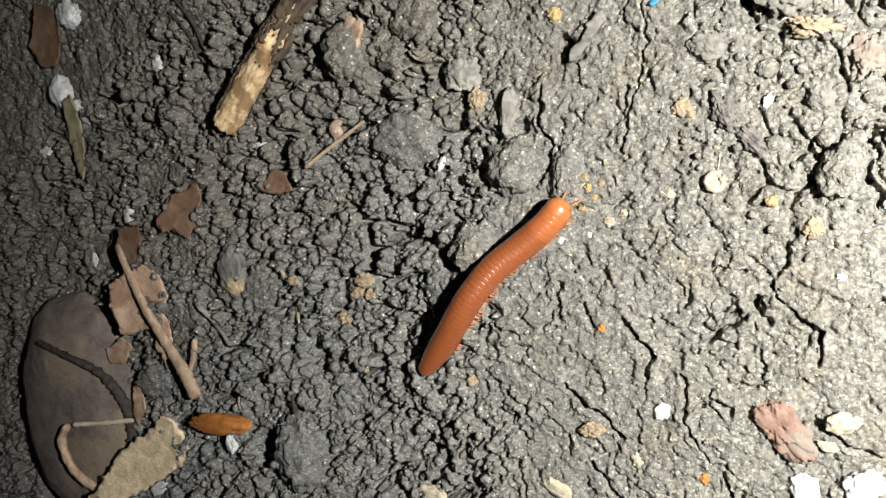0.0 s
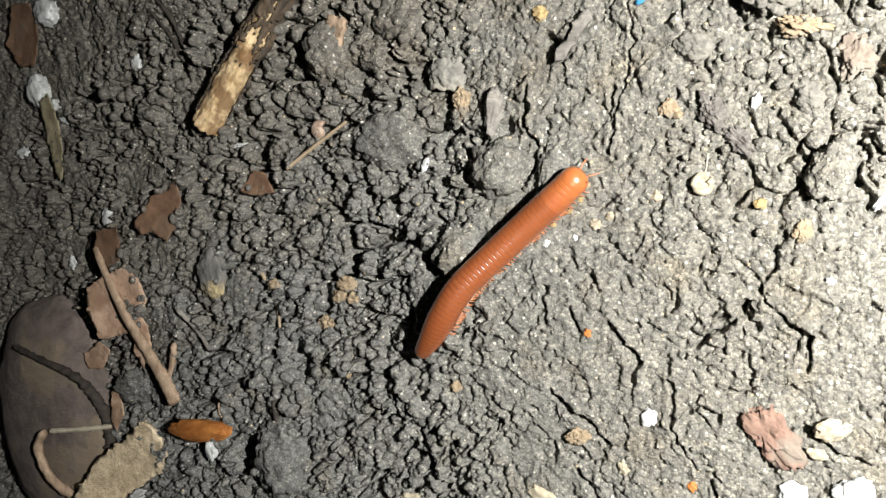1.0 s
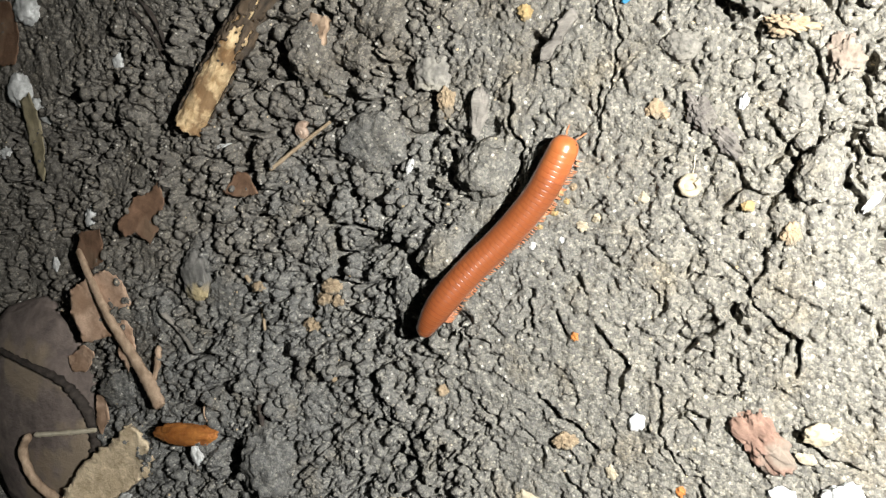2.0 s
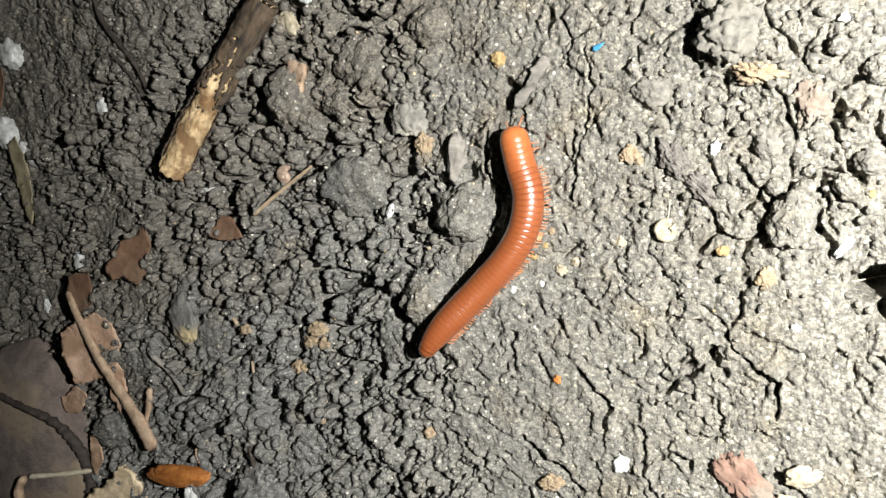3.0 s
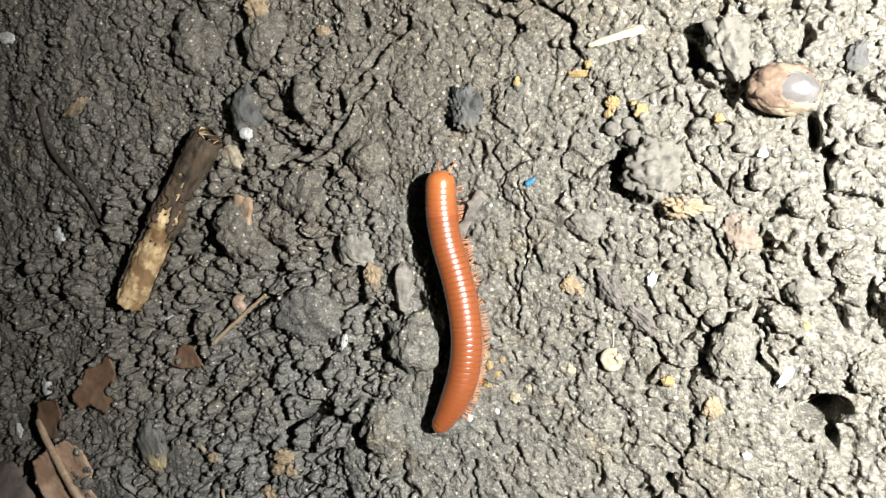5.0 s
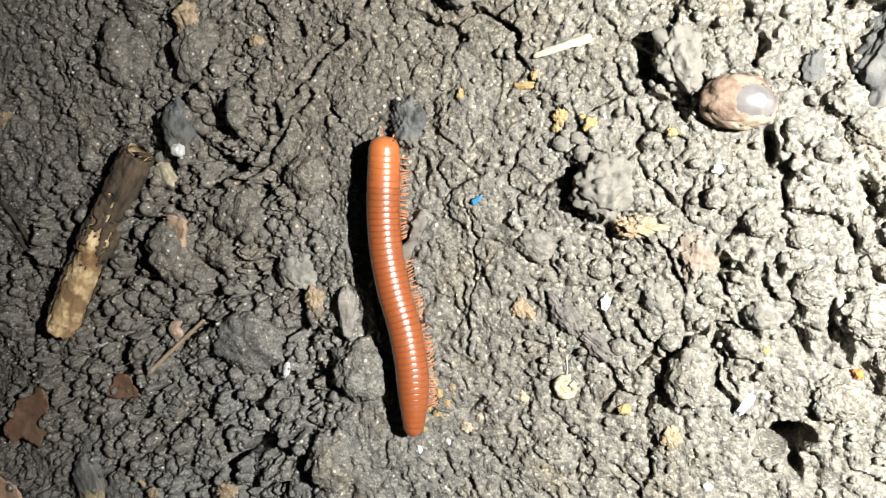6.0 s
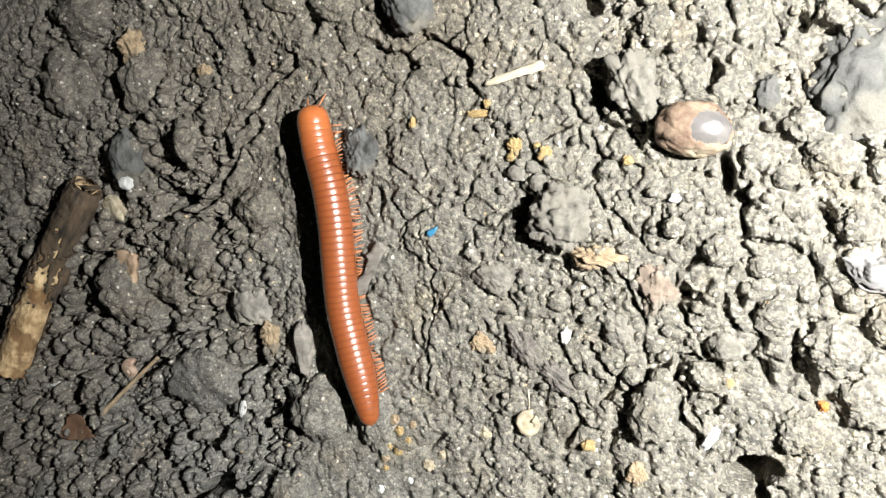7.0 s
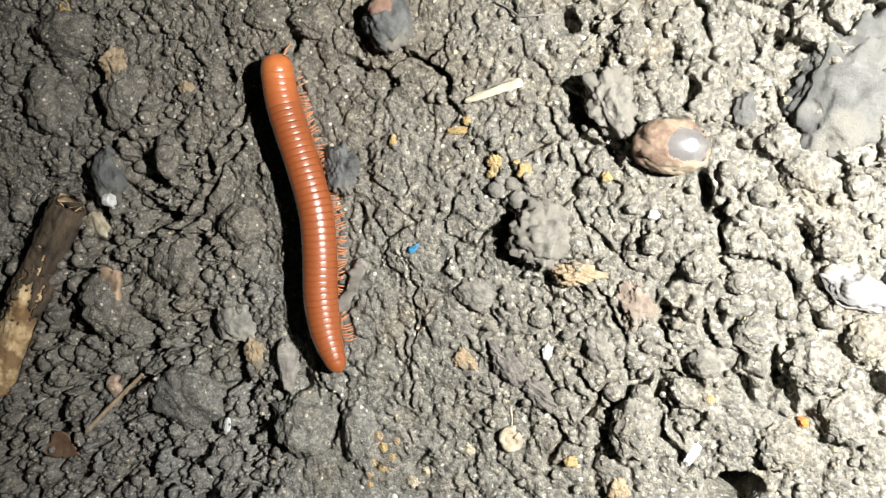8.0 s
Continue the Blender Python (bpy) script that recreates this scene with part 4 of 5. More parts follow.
lump("soil_clod", "grey crumbly soil clod", "soil clod", SOIL, 95.3, -3.0, 2.43, 2.37, 1.66, -10, 30, sink=0.50, rough=0.20, fine=5, knobs=0.24, group="soil clods")
lump("soil_clod", "grey crumbly soil clod", "soil clod", CLAY, 46.9, -2.4, 3.22, 2.29, 1.60, -18, 31, sink=0.50, rough=0.20, fine=5, knobs=0.24, group="soil clods")
lump("soil_clod", "grey crumbly soil clod", "soil clod", SOIL, 66.9, -23.9, 3.33, 4.38, 2.33, -15, 32, sink=0.50, rough=0.20, fine=5, knobs=0.24, group="soil clods")
lump("soil_clod", "grey crumbly soil clod", "soil clod", SOIL, 79.2, -3.3, 2.38, 2.26, 1.58, -9, 33, sink=0.50, rough=0.20, fine=5, knobs=0.24, group="soil clods")
lump("soil_clod", "grey crumbly soil clod", "soil clod", CLAY, 64.0, -12.2, 1.99, 2.65, 1.39, 23, 34, sink=0.50, rough=0.20, fine=5, knobs=0.24, group="soil clods")
lump("soil_clod", "grey crumbly soil clod", "soil clod", SOIL, 92.9, -24.9, 3.39, 3.51, 2.37, -4, 35, sink=0.50, rough=0.20, fine=5, knobs=0.24, group="soil clods")
lump("soil_clod", "grey crumbly soil clod", "soil clod", SOIL, 84.9, -28.1, 3.06, 3.06, 2.14, -3, 36, sink=0.50, rough=0.20, fine=5, knobs=0.24, group="soil clods")
lump("soil_clod", "grey crumbly soil clod", "soil clod", SOIL, 1.4, -35.9, 4.73, 5.57, 3.31, -26, 37, sink=0.56, rough=0.20, fine=5, knobs=0.30, group="soil clods")
lump("soil_clod", "grey crumbly soil clod", "soil clod", SOIL, -50.7, -86.1, 7.42, 10.03, 5.19, -8, 38, sink=0.56, rough=0.20, fine=5, knobs=0.30, group="soil clods")
lump("soil_clod", "grey crumbly soil clod", "soil clod", SOIL, -11.1, 11.3, 6.03, 5.29, 3.70, -9, 39, sink=0.50, rough=0.20, fine=5, knobs=0.24, group="soil clods")
lump("soil_clod", "grey crumbly soil clod", "soil clod", SOIL, -15.6, -12.8, 8.21, 5.78, 4.05, -5, 40, sink=0.50, rough=0.20, fine=5, knobs=0.24, group="soil clods")
lump("soil_clod", "grey crumbly soil clod", "soil clod", SOIL, -17.5, 4.7, 4.20, 3.71, 2.59, -8, 41, sink=0.50, rough=0.20, fine=5, knobs=0.24, group="soil clods")
lump("soil_clod", "grey crumbly soil clod", "soil clod", SOIL, 10.1, -20.0, 6.24, 5.56, 3.90, 12, 42, sink=0.50, rough=0.20, fine=5, knobs=0.24, group="soil clods")
lump("soil_clod", "grey crumbly soil clod", "soil clod", SOIL, 6.2, 15.5, 4.35, 3.55, 2.49, -10, 43, sink=0.50, rough=0.20, fine=5, knobs=0.24, group="soil clods")
lump("soil_clod", "grey crumbly soil clod", "soil clod", SOIL, -29.1, 6.3, 5.24, 5.98, 3.67, -15, 44, sink=0.50, rough=0.20, fine=5, knobs=0.24, group="soil clods")
lump("soil_clod", "grey crumbly soil clod", "soil clod", SOIL, 21.1, 47.3, 4.43, 2.66, 1.86, -17, 45, sink=0.50, rough=0.20, fine=5, knobs=0.24, group="soil clods")
lump("soil_clod", "grey crumbly soil clod", "soil clod", SOIL, 21.0, -22.7, 3.27, 5.89, 2.29, -4, 46, sink=0.50, rough=0.20, fine=5, knobs=0.24, group="soil clods")
lump("soil_clod", "grey crumbly soil clod", "soil clod", SOIL, -33.2, 47.2, 6.18, 6.51, 4.33, -14, 47, sink=0.50, rough=0.20, fine=5, knobs=0.24, group="soil clods")
lump("soil_clod", "grey crumbly soil clod", "soil clod", SOIL, -14.1, 43.4, 4.71, 6.12, 3.30, -14, 48, sink=0.50, rough=0.20, fine=5, knobs=0.24, group="soil clods")
lump("soil_clod", "grey crumbly soil clod", "soil clod", SOIL, -24.6, 57.9, 7.37, 4.13, 2.89, -16, 49, sink=0.50, rough=0.20, fine=5, knobs=0.24, group="soil clods")
lump("soil_clod", "grey crumbly soil clod", "soil clod", SOIL, 29.3, 43.9, 3.57, 2.59, 1.81, -17, 50, sink=0.50, rough=0.20, fine=5, knobs=0.24, group="soil clods")
lump("soil_clod", "grey crumbly soil clod", "soil clod", SOIL, -109.4, -74.8, 7.50, 4.72, 3.30, 5, 51, sink=0.56, rough=0.20, fine=5, knobs=0.30, group="soil clods")
lump("soil_crumb", "small round crumb of grey soil", "soil clod", CLAY, 53.8, 12.2, 1.31, 1.17, 0.82, -12, 52, sink=0.30, rough=0.10, fine=4, knobs=0.22, group="soil crumbs")
lump("soil_crumb", "small round crumb of grey soil", "soil clod", CLAY, 57.0, 10.1, 1.36, 1.23, 0.86, -11, 53, sink=0.30, rough=0.10, fine=4, knobs=0.22, group="soil crumbs")
lump("soil_crumb", "small round crumb of grey soil", "soil clod", CLAY, 56.3, 12.5, 1.11, 1.00, 0.70, -12, 54, sink=0.30, rough=0.10, fine=4, knobs=0.22, group="soil crumbs")
lump("soil_crumb", "small round crumb of grey soil", "soil clod", SOIL, 68.7, -19.2, 1.38, 1.38, 0.97, -5, 55, sink=0.30, rough=0.10, fine=4, knobs=0.22, group="soil crumbs")
lump("soil_crumb", "small round crumb of grey soil", "soil clod", SOIL, 56.3, -7.1, 1.70, 1.59, 1.11, -7, 56, sink=0.30, rough=0.10, fine=4, knobs=0.22, group="soil crumbs")
lump("soil_crumb", "small round crumb of grey soil", "soil clod", SOIL, 57.2, -19.0, 1.35, 1.29, 0.90, -5, 57, sink=0.30, rough=0.10, fine=4, knobs=0.22, group="soil crumbs")
lump("soil_crumb", "small round crumb of grey soil", "soil clod", SOIL, 64.7, -18.8, 1.43, 1.41, 0.98, -5, 58, sink=0.30, rough=0.10, fine=4, knobs=0.22, group="soil crumbs")
lump("soil_crumb", "small round crumb of grey soil", "soil clod", SOIL, 88.6, -10.3, 1.30, 1.38, 0.91, -8, 59, sink=0.30, rough=0.10, fine=4, knobs=0.22, group="soil crumbs")
lump("soil_crumb", "small round crumb of grey soil", "soil clod", SOIL, 83.6, -6.2, 1.49, 1.55, 1.04, -9, 60, sink=0.30, rough=0.10, fine=4, knobs=0.22, group="soil crumbs")
lump("soil_crumb", "small round crumb of grey soil", "soil clod", SOIL, 91.0, -5.9, 1.27, 1.36, 0.89, -9, 61, sink=0.30, rough=0.10, fine=4, knobs=0.22, group="soil crumbs")
lump("soil_crumb", "small round crumb of grey soil", "soil clod", SOIL, 88.3, 4.7, 1.56, 1.62, 1.09, -11, 62, sink=0.30, rough=0.10, fine=4, knobs=0.22, group="soil crumbs")
lump("soil_crumb", "small round crumb of grey soil", "soil clod", SOIL, 98.8, 3.3, 1.54, 1.67, 1.08, -12, 63, sink=0.30, rough=0.10, fine=4, knobs=0.22, group="soil crumbs")
lump("soil_crumb", "small round crumb of grey soil", "soil clod", SOIL, 93.2, -12.0, 1.24, 1.36, 0.87, -7, 64, sink=0.30, rough=0.10, fine=4, knobs=0.22, group="soil crumbs")
lump("soil_crumb", "small round crumb of grey soil", "soil clod", SOIL, 84.8, 8.4, 1.08, 1.09, 0.76, -12, 65, sink=0.30, rough=0.10, fine=4, knobs=0.22, group="soil crumbs")
lump("soil_crumb", "small round crumb of grey soil", "soil clod", SOIL, 74.0, 0.7, 1.47, 1.45, 1.02, -10, 66, sink=0.30, rough=0.10, fine=4, knobs=0.22, group="soil crumbs")
lump("soil_crumb", "small round crumb of grey soil", "soil clod", SOIL, 66.5, 9.9, 1.57, 1.48, 1.04, -12, 67, sink=0.30, rough=0.10, fine=4, knobs=0.22, group="soil crumbs")
sheet("dead_leaf", "curled red-brown dead leaf piece on dark soil", "leaf", LEAF_RED, [(-96.7, -28.4), (-90.5, -21.8), (-85.4, -20.5), (-81.9, -18.2), (-81.0, -22.9), (-82.6, -28.7), (-86.7, -33.8), (-90.8, -30.8), (-94.2, -31.8)], 0.40, 0.70, 0.25, 68, tilt=0.15)
rod("leaf_stalk", "thin dark brown leaf stalk", "twig", DARK_TWIG, [(-82.1, -19.9), (-80.0, -15.7), (-77.4, -11.2)], 0.45, 0.25, seed=69)
sheet("dead_leaf", "small triangular brown leaf scrap", "leaf", LEAF_RED, [(-59.3, -21.6), (-53.8, -16.9), (-50.8, -17.9), (-48.3, -22.4), (-53.5, -23.2)], 0.40, 0.30, 0.25, 70)
sheet("dead_leaf", "torn pinkish-tan dead leaf under a dry stalk", "leaf", LEAF_TAN, [(-120.6, -53.6), (-119.4, -46.1), (-113.0, -42.7), (-105.2, -40.7), (-99.6, -43.7), (-98.0, -49.5), (-101.3, -52.8), (-98.5, -56.6), (-96.9, -62.1), (-99.8, -67.8), (-103.8, -64.9), (-104.2, -60.9), (-107.1, -59.0), (-112.5, -60.3), (-117.6, -61.2)], 0.50, 1.4, 0.25, 71, rag=0.5, tilt=0.06)
rod("dry_stalk", "flat split tan stalk lying over a dead leaf", "stalk", TWIG, [(-117.2, -35.2), (-112.6, -41.6), (-105.0, -52.6), (-97.5, -63.7), (-91.4, -70.1), (-87.2, -75.9)], 1.0, 2.3, sides=16, flat=0.6, wobble=0.09, seed=72, lift=1.8, taper=0.3)
rod("dry_stalk", "short side splinter of a tan stalk", "stalk", TWIG, [(-87.1, -60.2), (-88.8, -65.7), (-91.0, -70.5)], 1.10, 0.90, seed=73, flat=0.6, wobble=0.25, lift=1.0)
sheet("dead_leaf", "pale crusted tan leaf piece with ragged edge", "leaf", LEAF_CRUST, [(-104.4, -83.5), (-101.0, -85.2), (-95.6, -91.0), (-98.2, -96.2), (-104.0, -99.6), (-113.3, -105.6), (-123.8, -111.3), (-134.5, -111.0), (-127.9, -102.5), (-124.0, -96.7), (-114.8, -91.2)], 0.40, 2.0, 1.00, 74, rag=0.7, grain=0.6, tilt=0.15)
sheet("dead_leaf", "narrow brown leaf sliver standing between stones", "leaf", LEAF_TAN, [(-119.5, -77.4), (-115.6, -75.7), (-115.2, -83.7), (-118.0, -88.2), (-121.3, -86.1)], 0.40, 1.20, 0.25, 75)
sheet("dead_leaf", "long olive-tan dry leaf blade", "leaf", LEAF_OLIVE, [(-144.1, 8.0), (-138.5, 9.9), (-136.7, 0.7), (-136.2, -9.3), (-135.7, -15.9), (-139.8, -13.2), (-143.3, -3.8)], 0.50, 0.70, 0.25, 76)
sheet("dead_leaf", "dark brown dead leaf in the shade", "leaf", LEAF_RED, [(-154.2, 37.6), (-144.6, 36.9), (-142.6, 27.6), (-145.1, 18.9), (-153.1, 19.4), (-158.8, 26.6)], 0.40, 0.60, 0.25, 77)
sheet("dead_leaf", "dark red-brown leaf scrap under litter", "leaf", LEAF_RED, [(-116.7, -30.4), (-107.7, -29.8), (-107.8, -38.4), (-113.9, -40.9), (-118.9, -36.0)], 0.30, 0.30, 0.25, 78)
sheet("dead_leaf", "thin brown leaf scrap beside a stone", "leaf", LEAF_TAN, [(-130.4, -66.5), (-121.7, -62.5), (-117.5, -64.7), (-123.0, -71.0), (-129.2, -70.6)], 0.40, 2.00, 0.25, 79)
rod("bent_twig", "bent tan twig with a pale broken tip", "twig", TWIG, [(-143.3, -89.6, 1.5), (-147.3, -95.5, 1.5), (-143.9, -105.0, 1.5), (-135.2, -113.5, 1.5), (-131.6, -117.3, 1.0)], 1.20, 1.50, seed=80)
rod("pale_straw", "short pale straw lying on a stone", "straw", PALE_STRAW, [(-141.3, -89.5, 1.5), (-129.8, -88.3, 1.5), (-120.2, -87.3, 1.5)], 0.80, 0.70, seed=81)
# dark line over the stone: a twig thickened to include its cast shade
rod("dark_twig", "dark crooked twig over a stone, thickened by its cast shade", "twig", DARK_TWIG, [(-159.6, -65.5), (-145.4, -68.4), (-131.9, -72.9), (-126.0, -79.1), (-123.8, -87.3), (-123.8, -95.9)], 0.8, 1.9, seed=82, wobble=0.2, lift=0.8)
rod("straw", "thin tan straw with a shadow on dark casts", "straw", STRAW, [(-27.2, -8.0, 0.8), (-33.3, -11.7, 1.0), (-42.0, -17.4, 0.6)], 0.36, 0.50, seed=83)
rod("straw", "short split tan straw", "straw", STRAW, [(-54.5, -41.3, 0.4), (-52.3, -47.0, 0.6), (-49.4, -54.1, 0.3)], 0.50, 0.35, seed=84)
rod("twig", "thin grey-brown twig half hidden by casts", "twig", GREY_WOOD, [(-83.9, -51.0), (-80.2, -56.1), (-73.4, -60.9)], 0.80, 0.50, seed=85)
rod("twig", "dark thin root running over casts", "root", DARK_TWIG, [(-85.9, 24.9), (-80.3, 18.5), (-75.9, 11.6)], 0.50, 0.60, seed=86)
rod("twig", "dark short root stub", "root", DARK_TWIG, [(-51.1, -71.3), (-51.8, -78.4)], 0.70, 0.70, seed=87)
rod("twig", "thin dark root fibre", "root", DARK_TWIG, [(-88.7, 4.6), (-81.5, 0.9), (-76.7, -2.4)], 0.30, 0.25, seed=88)
rod("twig", "long dark root at the edge of the light", "root", DARK_TWIG, [(-90.4, 46.1), (-89.0, 34.3), (-77.7, 21.0), (-74.6, 12.1)], 0.90, 0.40, seed=89)
rod("twig", "pale thin stem fibre", "root", TWIG, [(-71.6, -72.6), (-71.5, -76.3), (-71.0, -79.3)], 0.25, 0.20, seed=90)
rod("straw", "flat cream straw chip on loam", "straw", PALE_STRAW, [(52.0, 25.4, 0.6), (56.4, 25.7, 0.7), (60.9, 25.9, 0.6)], 0.45, 0.75, seed=91, flat=0.6)
rod("root_fibre", "fine pale root fibre curling over loam", "root", PALE_STRAW, [(72.5, -33.5), (74.9, -34.6), (77.7, -34.8), (80.4, -33.8)], 0.12, 0.10, seed=92)
rod("root_fibre", "fine pale hair root on crust", "root", PALE_STRAW, [(48.5, -20.0), (48.2, -22.2), (47.7, -23.5)], 0.10, 0.10, seed=93)
sheet("wood_splinter", "grey weathered wood splinter on crust", "wood chip", GREY_WOOD, [(29.4, 6.4), (30.2, 5.3), (27.8, 2.2), (24.4, -1.5), (22.7, -1.9), (23.8, 0.5), (26.7, 4.2)], 0.20, 0.50, 1.00, 94)
lump("wood_splinter", "purple-grey rotten wood piece sunk in crust", "wood chip", ROT_WOOD, 49.6, -13.1, 1.7, 2.9, 1.3, 29, 95, sink=0.38, rough=0.45, fine=5, knobs=0.4)
lump("wood_splinter", "paler end of rotten wood sunk in crust", "wood chip", ROT_WOOD, 53.8, -18.4, 1.4, 3.6, 1.2, 43, 96, sink=0.4, rough=0.45, fine=5, knobs=0.4)
sheet("wood_splinter", "short brown bark piece on dark soil", "wood chip", TWIG, [(-26.7, 13.8), (-22.3, 12.2), (-24.3, 7.9), (-27.9, 2.8), (-31.6, 4.4), (-30.2, 9.8)], 0.20, 0.80, 1.20, 97)
lump("wood_splinter", "short grey rotten wood chunk beside the casts", "wood chip", GREY_WOOD, 9.4, -9.1, 1.76, 4.31, 1.60, -9, 98, sink=0.30, rough=0.35, fine=4, knobs=0.25)
lump("white_flake", "chalky white flake on dark soil", "flake", WHITE, -137.2, 33.2, 5.54, 4.13, 1.73, -9, 99, sink=0.25, rough=0.36, fine=4, knobs=0.20)
lump("white_flake", "chalky white flake on dark soil", "flake", WHITE, -146.4, 11.6, 4.94, 5.04, 2.08, -18, 100, sink=0.25, rough=0.36, fine=4, knobs=0.20)
lump("white_flake", "chalky white flake on dark soil", "flake", WHITE, -140.5, 6.8, 2.84, 1.98, 0.83, -6, 101, sink=0.25, rough=0.50, fine=4, knobs=0.30)
lump("white_flake", "chalky white flake on dark soil", "flake", WHITE, -160.9, -6.5, 3.12, 1.94, 0.81, -4, 102, sink=0.25, rough=0.50, fine=4, knobs=0.30)
lump("white_flake", "chalky white flake on dark soil", "flake", WHITE, -96.2, 13.0, 2.06, 2.48, 0.86, -7, 103, sink=0.25, rough=0.36, fine=4, knobs=0.20)
lump("white_flake", "chalky white flake on dark soil", "flake", WHITE, -114.4, -27.1, 2.28, 3.22, 0.96, -1, 104, sink=0.25, rough=0.36, fine=4, knobs=0.20)
lump("white_flake", "chalky white flake on dark soil", "flake", WHITE, -136.8, -40.6, 1.70, 2.08, 0.72, 1, 105, sink=0.25, rough=0.50, fine=4, knobs=0.30)
lump("white_flake", "chalky white flake on dark soil", "flake", WHITE, -74.8, -87.0, 1.93, 2.34, 0.81, 8, 106, sink=0.25, rough=0.36, fine=4, knobs=0.20)
lump("white_flake", "chalky white flake on dark soil", "flake", WHITE, -134.8, 1.8, 2.62, 0.75, 0.32, -17, 107, sink=0.25, rough=0.50, fine=4, knobs=0.30)
lump("white_flake", "chalky white flake on dark soil", "flake", WHITE, -65.6, 4.8, 1.75, 1.08, 0.45, -7, 108, sink=0.25, rough=0.50, fine=4, knobs=0.30)
lump("white_flake", "chalky white flake on dark soil", "flake", WHITE, -112.8, -107.2, 4.28, 1.68, 0.70, 28, 109, sink=0.25, rough=0.36, fine=4, knobs=0.20)
lump("white_flake", "small angular white chip", "flake", WHITE, 37.3, -65.7, 1.47, 1.54, 0.62, -15, 110, sink=0.25, rough=0.36, fine=4, knobs=0.20)
lump("white_flake", "small white grain of grit", "flake", WHITE, 56.3, -12.1, 0.68, 1.08, 0.29, -6, 111, sink=0.25, rough=0.50, fine=4, knobs=0.30)
lump("white_flake", "large white eggshell chip on crust", "flake", WHITE, 60.7, -76.1, 2.17, 2.40, 0.91, -2, 112, sink=0.25, rough=0.36, fine=4, knobs=0.20)
lump("white_flake", "large white eggshell chip on crust", "flake", WHITE, 69.4, -74.1, 3.09, 2.36, 0.99, 31, 113, sink=0.25, rough=0.36, fine=4, knobs=0.20)
lump("white_flake", "cream crumbled shell chip", "flake", CREAM, 66.4, -64.4, 2.51, 1.54, 0.65, 20, 114, sink=0.25, rough=0.36, fine=4, knobs=0.20)
lump("white_flake", "cream crumbled shell chip", "flake", CREAM, 64.3, -68.6, 1.45, 0.87, 0.37, -4, 115, sink=0.25, rough=0.36, fine=4, knobs=0.20)
lump("white_flake", "cream curled shell fragment", "flake", CREAM, 16.4, -83.5, 3.01, 1.57, 0.66, -27, 116, sink=0.25, rough=0.36, fine=4, knobs=0.20)
lump("white_flake", "cream curled shell fragment", "flake", CREAM, -13.5, -89.9, 3.56, 1.73, 0.73, -8, 117, sink=0.25, rough=0.36, fine=4, knobs=0.20)
lump("white_flake", "small cream chip of shell", "flake", CREAM, 32.6, -75.7, 0.97, 1.20, 0.41, 9, 118, sink=0.25, rough=0.50, fine=4, knobs=0.30)
lump("white_flake", "small cream chip of shell", "flake", CREAM, 28.6, -31.2, 0.95, 0.8, 0.40, -31, 119, sink=0.25, rough=0.50, fine=4, knobs=0.30)
lump("white_flake", "thin white shell shard", "flake", WHITE, 73.7, -28.2, 0.64, 1.83, 0.27, -37, 120, sink=0.25, rough=0.36, fine=4, knobs=0.20)
lump("white_flake", "flat white chip on a grey stone", "flake", WHITE, 97.9, 13.5, 1.19, 0.74, 0.31, -3, 121, sink=0.25, rough=0.36, fine=4, knobs=0.20)
lump("white_flake", "round white pellet on a dark pebble", "flake", WHITE, -20.9, 25.5, 1.59, 1.28, 0.90, -11, 122, sink=0.20, rough=0.25, fine=4, knobs=0.10, up=2.2)
lump("white_flake", "cream splintered chip by the stick", "flake", CREAM, -28.3, 22.2, 3.14, 2.01, 0.84, -39, 123, sink=0.25, rough=0.36, fine=4, knobs=0.20)
lump("white_flake", "small white grain of grit", "flake", WHITE, 74.8, 4.4, 0.73, 0.53, 0.25, -11, 124, sink=0.25, rough=0.50, fine=4, knobs=0.30)
lump("white_flake", "small white grain of grit", "flake", WHITE, 24.6, -33.6, 0.42, 0.5, 0.3, -2, 125, sink=0.25, rough=0.50, fine=4, knobs=0.30)
lump("white_flake", "small cream chip of shell", "flake", CREAM, 39.5, -26.6, 0.87, 0.83, 0.35, -3, 126, sink=0.25, rough=0.50, fine=4, knobs=0.30)
lump("white_flake", "chalky white flake on dark soil", "flake", WHITE, -101.9, 66.0, 3.45, 1.43, 0.60, -14, 127, sink=0.25, rough=0.36, fine=4, knobs=0.20)
lump("white_flake", "chalky white flake on dark soil", "flake", WHITE, -59.7, -10.8, 2.22, 0.56, 0.25, 10, 128, sink=0.25, rough=0.50, fine=4, knobs=0.30)
lump("white_flake", "chalky white flake on dark soil", "flake", WHITE, -5.5, -18.6, 0.66, 1.45, 0.28, -29, 129, sink=0.25, rough=0.50, fine=4, knobs=0.30)
lump("crumb", "tan crumb of clay among dark casts", "crumb", TAN, -28.8, -43.3, 2.56, 1.54, 1.08, 1, 130, sink=0.33, rough=0.42, fine=5, knobs=0.36)
lump("crumb", "tan crumb of clay among dark casts", "crumb", TAN, -31.8, -46.1, 1.95, 1.43, 1.00, 2, 131, sink=0.33, rough=0.42, fine=4, knobs=0.36)
lump("crumb", "tan crumb of clay among dark casts", "crumb", TAN, -27.9, -46.5, 1.76, 1.29, 0.90, 2, 132, sink=0.33, rough=0.42, fine=4, knobs=0.36)
lump("crumb", "tan crumb of clay among dark casts", "crumb", TAN, -37.0, -52.9, 2.19, 1.87, 1.31, 3, 133, sink=0.33, rough=0.42, fine=5, knobs=0.36)
